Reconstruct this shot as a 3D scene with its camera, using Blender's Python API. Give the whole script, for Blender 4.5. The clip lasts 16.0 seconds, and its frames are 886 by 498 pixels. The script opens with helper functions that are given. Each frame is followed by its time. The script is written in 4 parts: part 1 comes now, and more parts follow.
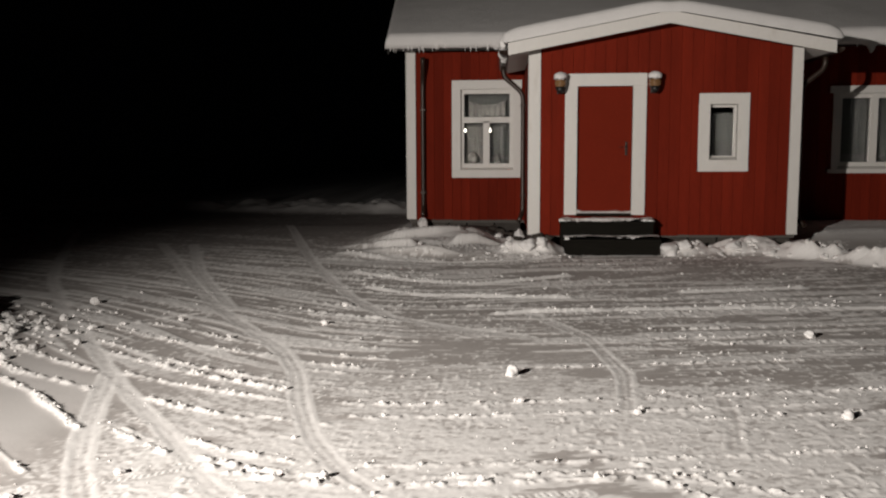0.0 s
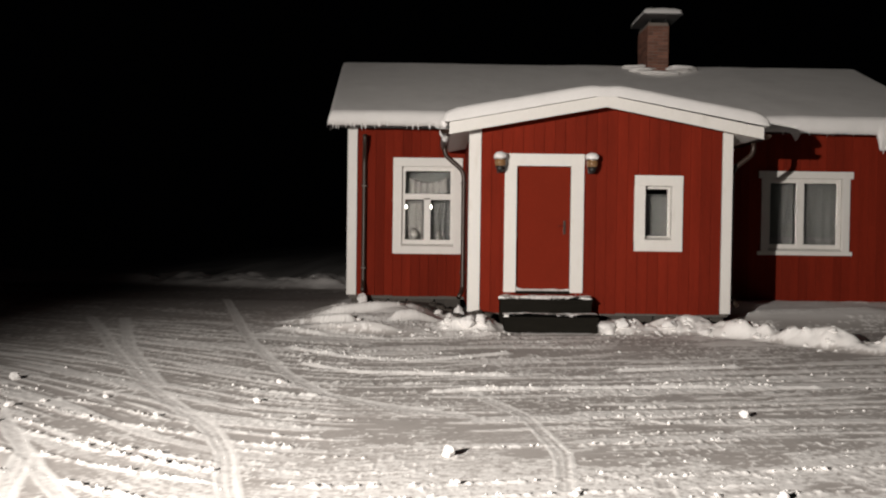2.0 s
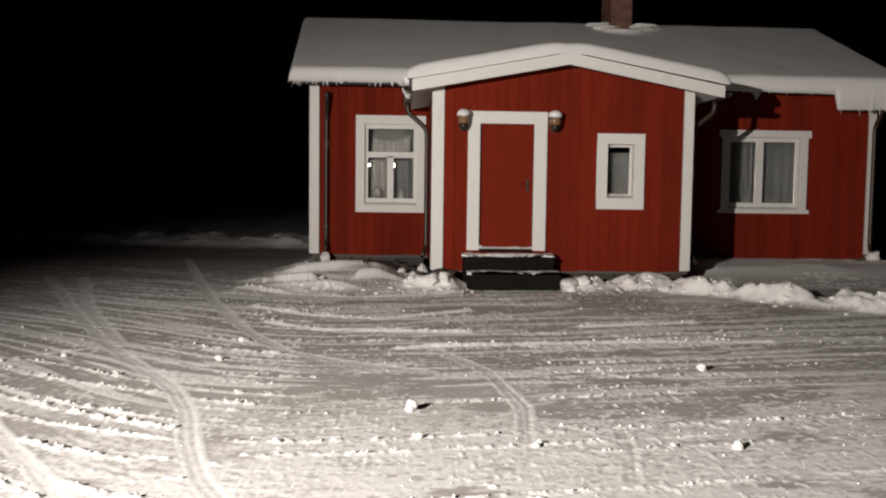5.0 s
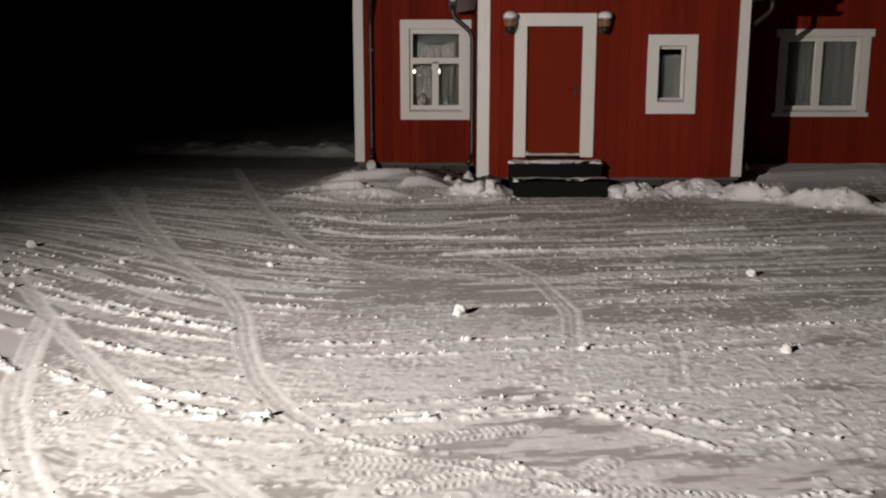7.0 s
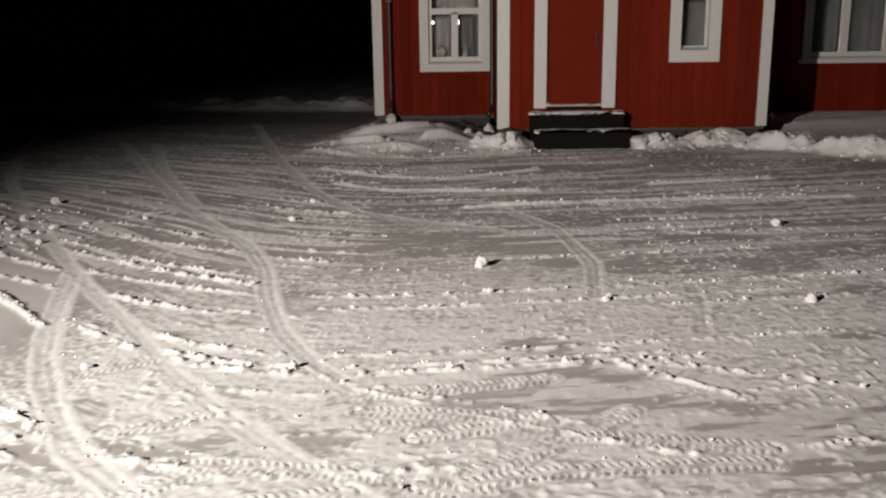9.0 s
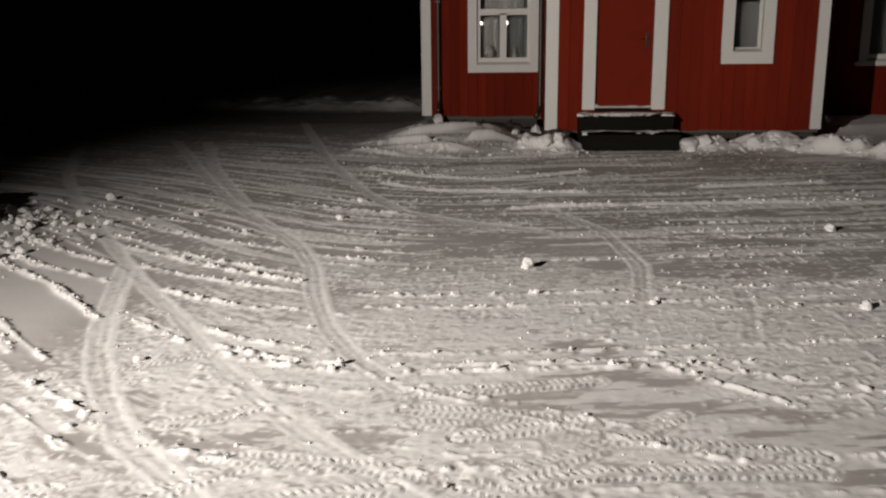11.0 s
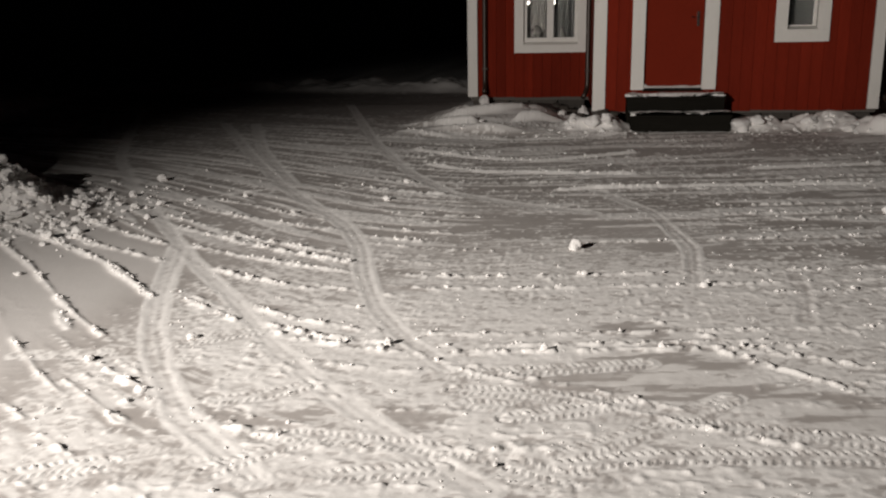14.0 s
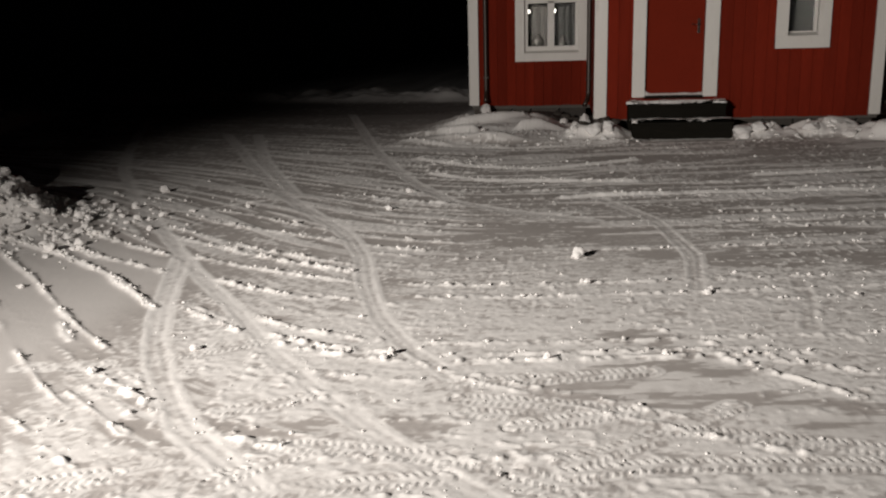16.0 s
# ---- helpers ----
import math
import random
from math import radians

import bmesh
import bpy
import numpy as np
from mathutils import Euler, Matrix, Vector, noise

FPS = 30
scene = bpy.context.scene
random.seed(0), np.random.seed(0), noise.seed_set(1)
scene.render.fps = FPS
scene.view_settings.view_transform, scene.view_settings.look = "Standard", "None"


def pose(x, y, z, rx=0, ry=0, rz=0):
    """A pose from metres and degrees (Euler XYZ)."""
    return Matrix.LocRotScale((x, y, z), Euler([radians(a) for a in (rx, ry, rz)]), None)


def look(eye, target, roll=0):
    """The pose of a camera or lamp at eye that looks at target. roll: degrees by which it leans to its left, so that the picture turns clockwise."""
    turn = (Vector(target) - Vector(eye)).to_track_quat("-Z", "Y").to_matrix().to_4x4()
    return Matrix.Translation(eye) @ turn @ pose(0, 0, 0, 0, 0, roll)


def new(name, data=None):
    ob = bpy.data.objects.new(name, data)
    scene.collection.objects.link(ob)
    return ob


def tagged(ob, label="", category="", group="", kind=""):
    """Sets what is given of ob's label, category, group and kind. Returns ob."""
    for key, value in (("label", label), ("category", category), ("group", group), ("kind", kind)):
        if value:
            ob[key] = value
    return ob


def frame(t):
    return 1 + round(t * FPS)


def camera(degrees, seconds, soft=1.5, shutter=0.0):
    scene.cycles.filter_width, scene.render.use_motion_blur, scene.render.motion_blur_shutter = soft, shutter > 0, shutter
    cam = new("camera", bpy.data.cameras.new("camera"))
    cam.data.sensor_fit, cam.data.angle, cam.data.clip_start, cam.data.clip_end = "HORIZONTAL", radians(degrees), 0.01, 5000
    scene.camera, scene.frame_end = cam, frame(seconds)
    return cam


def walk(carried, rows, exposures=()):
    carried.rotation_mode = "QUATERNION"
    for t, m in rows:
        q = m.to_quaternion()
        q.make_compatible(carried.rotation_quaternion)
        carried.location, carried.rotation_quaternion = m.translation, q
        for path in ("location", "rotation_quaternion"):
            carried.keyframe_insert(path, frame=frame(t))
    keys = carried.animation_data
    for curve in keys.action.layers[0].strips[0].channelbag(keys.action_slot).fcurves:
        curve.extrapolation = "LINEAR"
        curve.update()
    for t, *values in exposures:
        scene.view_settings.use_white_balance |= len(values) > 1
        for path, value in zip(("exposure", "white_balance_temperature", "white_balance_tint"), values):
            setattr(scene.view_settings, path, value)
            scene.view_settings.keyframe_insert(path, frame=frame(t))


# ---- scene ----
cam = camera(55.03, 16.0, soft=2.2)
# seconds, eye x y z, yaw, pitch, roll
ROWS = [
    (0.0, -0.008, -0.055, 1.644, 3.70, -6.32, 0.26),
    (0.5, 0.018, -0.044, 1.667, 1.17, -2.84, -1.06),
    (1.0, 0.020, -0.032, 1.654, 0.30, -1.56, -1.08),
    (1.5, 0.018, -0.002, 1.640, -0.07, -1.28, -0.85),
    (2.0, 0.014, 0.005, 1.639, -0.20, -1.18, -0.74),
    (2.5, 0.011, -0.004, 1.641, -0.17, -0.94, -0.67),
    (3.0, 0.011, 0.002, 1.638, -0.15, -0.66, -0.35),
    (5.5, 0.033, 0.017, 1.603, -2.84, -5.94, -0.87),
    (6.0, 0.012, 0.016, 1.600, -2.23, -8.07, -1.03),
    (6.5, 0.010, 0.000, 1.598, -0.34, -8.62, -0.37),
    (7.0, 0.018, 0.007, 1.587, 0.39, -9.99, -0.05),
    (7.5, 0.022, 0.016, 1.581, 0.41, -11.18, 0.17),
    (8.0, 0.019, 0.021, 1.576, 0.46, -12.01, 0.36),
    (8.5, 0.018, 0.009, 1.571, 0.75, -12.95, 0.49),
    (9.0, 0.011, 0.013, 1.571, 1.65, -13.06, 0.77),
    (11.5, -0.014, -0.002, 1.567, 5.58, -12.99, 0.14),
    (12.0, -0.026, -0.006, 1.563, 6.58, -13.19, -0.21),
    (12.5, -0.025, 0.006, 1.559, 7.53, -13.84, 0.20),
    (13.0, -0.023, 0.008, 1.557, 7.54, -14.22, 0.56),
    (13.5, -0.025, 0.004, 1.558, 7.64, -14.34, 0.78),
    (14.0, -0.027, 0.003, 1.561, 7.70, -14.14, 1.04),
    (14.5, -0.021, -0.000, 1.560, 7.73, -13.96, 1.29),
    (15.0, -0.021, 0.008, 1.563, 7.76, -13.85, 1.35),
    (15.5, -0.020, 0.002, 1.564, 7.82, -13.55, 1.48),
    (16.0, -0.024, 0.005, 1.561, 7.78, -13.54, 1.54),
]
EXPO = ((0.0, -0.80), (0.6, -0.22), (3.0, -0.06), (5.5, -0.55), (7.0, -0.98), (9.0, -1.05), (11.5, -1.21), (16.0, -1.21))
walk(cam, [(t, pose(x, y, z, 90 + p, r, a)) for t, x, y, z, a, p, r in ROWS],
     exposures=EXPO)

# ---- light: one flood lamp out of view on the left, under a black night sky ----
world = bpy.data.worlds.new("night")
scene.world = world
world.use_nodes = True
bg = world.node_tree.nodes["Background"]
bg.inputs[0].default_value = (0.55, 0.6, 0.75, 1)
bg.inputs[1].default_value = 0.0004
flood = bpy.data.lights.new("yard_flood_lamp", "SPOT")
flood.energy = 12493
flood.color = (1.0, 0.925, 0.855)
flood.shadow_soft_size = 0.06
flood.spot_size = radians(86)
flood.spot_blend = 1.0
new("yard_flood_lamp", flood).matrix_world = look((-5.29, -1.84, 3.2), (6.0, 15.0, 1.8))


# ---- materials ----
def material(name, base, rough=0.6, var=0.1, scale=6.0, fine=60.0, bump=0.2, bump_scale=40.0, metal=0.0,
             stretch=(1, 1, 1), island=0.0, dirt=None, dirt_scale=2.0, dirt_at=(0.55, 0.75), spec=0.5, loose=None):
    """Base colour varied at two scales, with fine relief, optional dirt patches and variation from piece to piece."""
    m = bpy.data.materials.new(name)
    m.use_nodes = True
    nt = m.node_tree
    n, l = nt.nodes, nt.links
    b = n["Principled BSDF"]
    b.inputs["Roughness"].default_value = rough
    b.inputs["Metallic"].default_value = metal
    b.inputs["Specular IOR Level"].default_value = spec
    geo = n.new("ShaderNodeNewGeometry")
    mp = n.new("ShaderNodeMapping")
    mp.inputs["Scale"].default_value = stretch
    l.new(geo.outputs["Position"], mp.inputs[0])
    big = n.new("ShaderNodeTexNoise")
    big.inputs["Scale"].default_value = scale
    big.inputs["Detail"].default_value = 5
    small = n.new("ShaderNodeTexNoise")
    small.inputs["Scale"].default_value = fine
    small.inputs["Detail"].default_value = 3
    for t in (big, small):
        l.new(mp.outputs[0], t.inputs["Vector"])
    add = n.new("ShaderNodeMath")
    l.new(big.outputs[0], add.inputs[0])
    l.new(small.outputs[0], add.inputs[1])
    rng = n.new("ShaderNodeMapRange")
    rng.inputs[1].default_value, rng.inputs[2].default_value = 0.6, 1.4
    rng.inputs[3].default_value, rng.inputs[4].default_value = 1 - var, 1 + var
    l.new(add.outputs[0], rng.inputs[0])
    val = rng.outputs[0]
    if island:
        oi = n.new("ShaderNodeObjectInfo")
        r2 = n.new("ShaderNodeMapRange")
        r2.inputs[3].default_value, r2.inputs[4].default_value = 1 - island, 1 + island
        l.new(oi.outputs["Random"], r2.inputs[0])
        mu = n.new("ShaderNodeMath")
        mu.operation = "MULTIPLY"
        l.new(val, mu.inputs[0])
        l.new(r2.outputs[0], mu.inputs[1])
        val = mu.outputs[0]
    sc = n.new("ShaderNodeVectorMath")
    sc.operation = "SCALE"
    sc.inputs[0].default_value = base
    l.new(val, sc.inputs["Scale"])
    col = sc.outputs[0]
    if dirt:
        dn = n.new("ShaderNodeTexNoise")
        dn.inputs["Scale"].default_value = dirt_scale
        dn.inputs["Detail"].default_value = 6
        l.new(mp.outputs[0], dn.inputs["Vector"])
        dr = n.new("ShaderNodeMapRange")
        dr.inputs[1].default_value, dr.inputs[2].default_value = dirt_at
        l.new(dn.outputs[0], dr.inputs[0])
        mx = n.new("ShaderNodeMix")
        mx.data_type = "RGBA"
        l.new(dr.outputs[0], mx.inputs[0])
        l.new(col, mx.inputs[6])
        mx.inputs[7].default_value = (*dirt, 1)
        col = mx.outputs[2]
    if loose:
        at = n.new("ShaderNodeAttribute")
        at.attribute_name = "loose"
        mx = n.new("ShaderNodeMix")
        mx.data_type = "RGBA"
        l.new(at.outputs["Fac"], mx.inputs[0])
        l.new(col, mx.inputs[6])
        mx.inputs[7].default_value = (*loose, 1)
        col = mx.outputs[2]
    l.new(col, b.inputs["Base Color"])
    if bump:
        bt = n.new("ShaderNodeTexNoise")
        bt.inputs["Scale"].default_value = bump_scale
        bt.inputs["Detail"].default_value = 4
        l.new(mp.outputs[0], bt.inputs["Vector"])
        bp = n.new("ShaderNodeBump")
        bp.inputs["Strength"].default_value = bump
        bp.inputs["Distance"].default_value = 0.02
        l.new(bt.outputs[0], bp.inputs["Height"])
        l.new(bp.outputs[0], b.inputs["Normal"])
    return m


def glass_material(name):
    m = bpy.data.materials.new(name)
    m.use_nodes = True
    b = m.node_tree.nodes["Principled BSDF"]
    b.inputs["Base Color"].default_value = (1, 1, 1, 1)
    b.inputs["Roughness"].default_value = 0.02
    b.inputs["Transmission Weight"].default_value = 1.0
    b.inputs["IOR"].default_value = 1.45
    return m


SNOW = material("snow", (0.76, 0.745, 0.73), 0.75, 0.06, 3.0, 45, 0.35, 70, spec=0.25)
YARD = material("yard_snow", (0.45, 0.420, 0.400), 0.75, 0.06, 1.2, 30, 0.06, 60, spec=0.15,
                dirt=(0.35, 0.322, 0.303), dirt_scale=0.7, dirt_at=(0.5, 0.75), loose=(0.89, 0.873, 0.852))
RED = material("red_boards", (0.162, 0.0150, 0.0057), 0.85, 0.22, 3.0, 26, 0.35, 30, stretch=(3, 3, 0.35), island=0.14, spec=0.12)
DOOR_RED = material("door_red", (0.160, 0.0160, 0.0062), 0.9, 0.10, 2.0, 20, 0.08, 30, spec=0.12)
WHITE = material("white_paint", (0.67, 0.65, 0.615), 0.5, 0.05, 3.0, 30, 0.15, 40, stretch=(2, 2, 0.6), dirt=(0.55, 0.52, 0.47), dirt_scale=3.0, dirt_at=(0.62, 0.9))
BROWN = material("brown_metal", (0.034, 0.021, 0.015), 0.4, 0.15, 6, 40, 0.08, 50, metal=0.2)
DARKWOOD = material("dark_step_wood", (0.011, 0.010, 0.008), 0.9, 0.4, 4, 40, 0.4, 40, stretch=(0.4, 3, 3), spec=0.05)
STONE = material("foundation_stone", (0.06, 0.052, 0.045), 0.9, 0.3, 5, 40, 0.6, 20, island=0.3)
BRICK = material("brick", (0.17, 0.075, 0.05), 0.85, 0.2, 8, 70, 0.5, 60, island=0.35)
MORTAR = material("mortar", (0.17, 0.14, 0.12), 0.9, 0.15, 8, 60, 0.4, 60)
SHEET = material("grey_sheet_metal", (0.10, 0.10, 0.10), 0.5, 0.15, 5, 40, 0.1, 30, metal=0.4)
ROOFING = material("dark_roofing", (0.022, 0.02, 0.018), 0.8, 0.2, 5, 40, 0.2, 30)
BLACK = material("black_metal", (0.015, 0.014, 0.013), 0.45, 0.2, 8, 40, 0.1, 50, metal=0.2)
LINING = material("room_lining", (0.10, 0.09, 0.08), 0.9, 0.15, 2, 20, 0.1, 30)
LACE = material("lace", (0.13, 0.127, 0.118), 0.9, 0.25, 5, 60, 0.3, 80, stretch=(4, 4, 0.6))
BLIND = material("grey_blind", (0.060, 0.062, 0.058), 0.9, 0.10, 3, 50, 0.2, 60, stretch=(5, 5, 0.4))
CLAY = material("earth", (0.05, 0.042, 0.035), 0.95, 0.4, 6, 40, 0.8, 25)
STEEL = material("worn_steel", (0.35, 0.30, 0.24), 0.35, 0.1, 10, 60, 0.05, 60, metal=0.9)
GLASS = glass_material("window_glass")


# ---- mesh helpers ----
def box(bm, x0, x1, y0, y1, z0, z1, c=0.0):
    """A box; c chamfers its edges."""
    r = bmesh.ops.create_cube(bm, size=1.0, matrix=Matrix.LocRotScale(((x0 + x1) / 2, (y0 + y1) / 2, (z0 + z1) / 2), None, (x1 - x0, y1 - y0, z1 - z0)))
    if c:
        es = {e for v in r["verts"] for e in v.link_edges}
        bmesh.ops.bevel(bm, geom=list(es), offset=c, segments=2, affect="EDGES", profile=0.6)


def mesh_of(name, bm, mat, smooth=False):
    me = bpy.data.meshes.new(name)
    bm.to_mesh(me)
    bm.free()
    me.materials.append(mat)
    if smooth:
        me.polygons.foreach_set("use_smooth", [True] * len(me.polygons))
    return me


def part(name, bm, mat, parent, label="", smooth=False):
    ob = new(name, mesh_of(name, bm, mat, smooth))
    ob.parent = parent
    return tagged(ob, label)


def boxpart(name, dims, mat, parent, c=0.006, label=""):
    bm = bmesh.new()
    box(bm, *dims, c=c)
    return part(name, bm, mat, parent, label)


def thing(name, label, category, group="", kind="", at=(0, 0, 0)):
    ob = tagged(new(name), label, category, group, kind)
    ob.location = at
    ob.empty_display_size = 0.1
    return ob


def prism(bm, pts, axis, a0, a1):
    """Extrude a polygon. axis 'y': pts are (x, z); axis 'x': pts are (y, z)."""
    put = (lambda p, a: (p[0], a, p[1])) if axis == "y" else (lambda p, a: (a, p[0], p[1]))
    lo = [bm.verts.new(put(p, a0)) for p in pts]
    hi = [bm.verts.new(put(p, a1)) for p in pts]
    bm.faces.new(lo), bm.faces.new(hi)
    k = len(pts)
    for i in range(k):
        bm.faces.new((lo[i], lo[(i + 1) % k], hi[(i + 1) % k], hi[i]))
    bmesh.ops.recalc_face_normals(bm, faces=bm.faces)


def tube(bm, path, r, seg=12, caps=True):
    """A round pipe along a path."""
    rings = []
    path = [Vector(p) for p in path]
    side = Vector((1, 0, 0))
    for i, p in enumerate(path):
        d = (path[min(i + 1, len(path) - 1)] - path[max(i - 1, 0)]).normalized()
        u = d.cross(side)
        if u.length < 0.1:
            u = d.cross(Vector((0, 1, 0)))
        u.normalize()
        w = d.cross(u)
        rings.append([bm.verts.new(p + r * (math.cos(a) * u + math.sin(a) * w)) for a in [2 * math.pi * k / seg for k in range(seg)]])
    for a, b in zip(rings, rings[1:]):
        for k in range(seg):
            bm.faces.new((a[k], a[(k + 1) % seg], b[(k + 1) % seg], b[k]))
    if caps:
        bm.faces.new(rings[0]), bm.faces.new(rings[-1])
    bmesh.ops.recalc_face_normals(bm, faces=bm.faces)


def lump(bm, at, r, seed, flat=0.75, sub=2, rough=0.35):
    """An uneven clod of snow."""
    r0 = bmesh.ops.create_icosphere(bm, subdivisions=sub, radius=1.0)
    for v in r0["verts"]:
        n = noise.noise(v.co * 1.4 + Vector((seed * 7.3, seed * 1.7, 0))) * rough + noise.noise(v.co * 3.5 + Vector((0, seed * 3.1, 5))) * rough * 0.4
        v.co = Vector(at) + v.co * r * (1 + n) * Vector((1, 1, flat))


TABLES = {}


def grid_noise(x, y, scale, seed, octaves=1):
    """Smooth value noise on arrays, about 0 to 1."""
    out, amp, tot = 0, 1.0, 0.0
    for o in range(octaves):
        if seed + o not in TABLES:
            TABLES[seed + o] = np.random.RandomState(seed + o).rand(512, 512)
        tab = TABLES[seed + o]
        u, w = x / scale * 2 ** o + 100.3, y / scale * 2 ** o + 100.7
        i, j = np.floor(u).astype(int), np.floor(w).astype(int)
        fu, fw = u - i, w - j
        fu, fw = fu * fu * (3 - 2 * fu), fw * fw * (3 - 2 * fw)
        i, j, i1, j1 = i % 512, j % 512, (i + 1) % 512, (j + 1) % 512
        out = out + amp * ((tab[i, j] * (1 - fu) + tab[i1, j] * fu) * (1 - fw) + (tab[i, j1] * (1 - fu) + tab[i1, j1] * fu) * fw)
        tot += amp
        amp *= 0.5
    return out / tot


def sheet(name, X, Y, Z, mat, smooth=True, loose=None):
    """A grid mesh from arrays of the same shape; loose: how far the snow is loose and white rather than trodden ice."""
    r, c = X.shape
    me = bpy.data.meshes.new(name)
    co = np.stack([X, Y, Z], -1).reshape(-1, 3).astype(np.float32)
    i = np.arange(r * c).reshape(r, c)
    q = np.stack([i[:-1, :-1], i[:-1, 1:], i[1:, 1:], i[1:, :-1]], -1).reshape(-1, 4)
    me.vertices.add(len(co))
    me.vertices.foreach_set("co", co.ravel())
    me.loops.add(q.size)
    me.loops.foreach_set("vertex_index", q.ravel().astype(np.int32))
    me.polygons.add(len(q))
    me.polygons.foreach_set("loop_start", (np.arange(len(q)) * 4).astype(np.int32))
    me.polygons.foreach_set("use_smooth", np.full(len(q), smooth))
    me.update(calc_edges=True)
    me.materials.append(mat)
    if loose is not None:
        me.attributes.new("loose", "FLOAT", "POINT").data.foreach_set("value", loose.ravel().astype(np.float32))
    return me


# ---- ground: ploughed yard snow, one sheet out to the horizon ----
def dist_to_line(X, Y, pts):
    """Distance from a smooth line through pts, and the way along it."""
    p = np.array(pts, float)
    k = np.arange(len(p))
    f = np.linspace(0, len(p) - 1, 12 * len(p))
    p = np.stack([np.interp(f, k, p[:, 0]), np.interp(f, k, p[:, 1])], 1)
    for _ in range(3):
        p[1:-1] = (p[:-2] + 2 * p[1:-1] + p[2:]) / 4
    best, along, run = np.full(X.shape, 99.0), np.zeros(X.shape), 0.0
    near = (X > p[:, 0].min() - 0.5) & (X < p[:, 0].max() + 0.5) & (Y > p[:, 1].min() - 0.5) & (Y < p[:, 1].max() + 0.5)
    x, y = X[near], Y[near]
    be, al = np.full(x.shape, 99.0), np.zeros(x.shape)
    for a, b in zip(p, p[1:]):
        d = b - a
        L = float(np.hypot(*d)) + 1e-9
        t = np.clip(((x - a[0]) * d[0] + (y - a[1]) * d[1]) / L ** 2, 0, 1)
        e = np.hypot(x - a[0] - t * d[0], y - a[1] - t * d[1])
        m = e < be
        be[m], al[m] = e[m], (run + t * L)[m]
        run += L
    best[near], along[near] = be, al
    return best, along


def step01(v, a, b):
    t = np.clip((v - a) / (b - a), 0, 1)
    return t * t * (3 - 2 * t)


# tyre tracks on the yard
TRACKS = (
    ((-8.67, 16.9), (-5.92, 10.77), (-4.62, 8.62), (-3.34, 6.73), (-2.73, 5.8), (-1.97, 4.75), (-1.53, 4.09), (-1.14, 3.59), (-0.66, 3.06), (-0.27, 2.7)),
    ((-2.97, 6.14), (-2.56, 4.95), (-2.26, 4.22), (-1.95, 3.67), (-1.62, 3.18), (-1.33, 2.9), (-1.12, 2.7)),
    ((-5.95, 14.58), (-4.31, 11.28), (-2.78, 8.48), (-1.86, 7.0), (-1.53, 6.2), (-1.33, 5.42), (-1.08, 4.7), (-0.83, 4.23), (-0.54, 3.85)),
    ((-5.36, 14.54), (-4.2, 11.56), (-2.94, 8.99)),
    ((-4.8, 19.18), (-2.8, 12.45), (-1.75, 9.78), (-1.12, 8.49), (-0.4, 7.91), (0.27, 7.54)),
    ((0.35, 8.7), (0.8, 7.6), (0.95, 6.32), (0.84, 5.4)),
    ((1.51, 5.58), (1.43, 5.08), (1.33, 4.66)),
)
# lugged tractor treads in the foreground
TREADS = (
    ((-2.77, 3.79), (-2.43, 3.84), (-2.16, 3.93), (-1.91, 4.09), (-1.65, 4.27)),
    ((-1.54, 3.35), (-1.35, 3.43), (-1.14, 3.57)),
    ((-1.92, 2.74), (-1.69, 2.85), (-1.46, 2.97)),
    ((-2.07, 2.61), (-1.89, 2.7), (-1.72, 2.76)),
    ((-1.85, 2.58), (-1.55, 2.72), (-1.27, 2.8)),
    ((-1.32, 2.71), (-1.12, 2.94), (-0.82, 3.18)),
    ((-1.22, 3.06), (-0.94, 3.05), (-0.47, 3)),
    ((-1.16, 2.66), (-0.8, 2.76), (-0.45, 2.85)),
) + (
    ((-0, 2.91), (0.34, 3.01), (0.77, 3.05), (1.19, 3.09)),
    ((-0.49, 3.58), (-0.05, 3.55), (0.35, 3.47)),
    ((-0.57, 3.74), (-0.05, 3.85), (0.4, 3.97)),
    ((-0.23, 3.3), (0.03, 3.39), (0.26, 3.48)),
    ((-0.43, 3.43), (0.1, 3.38), (0.71, 3.29), (1.23, 3.21)),
    ((-0.18, 2.91), (-0, 2.83), (0.16, 2.81)),
    ((-0, 2.98), (0.39, 3.27), (0.73, 3.58)),
    ((-0.46, 2.94), (-0.24, 2.85), (-0, 2.74)),
)


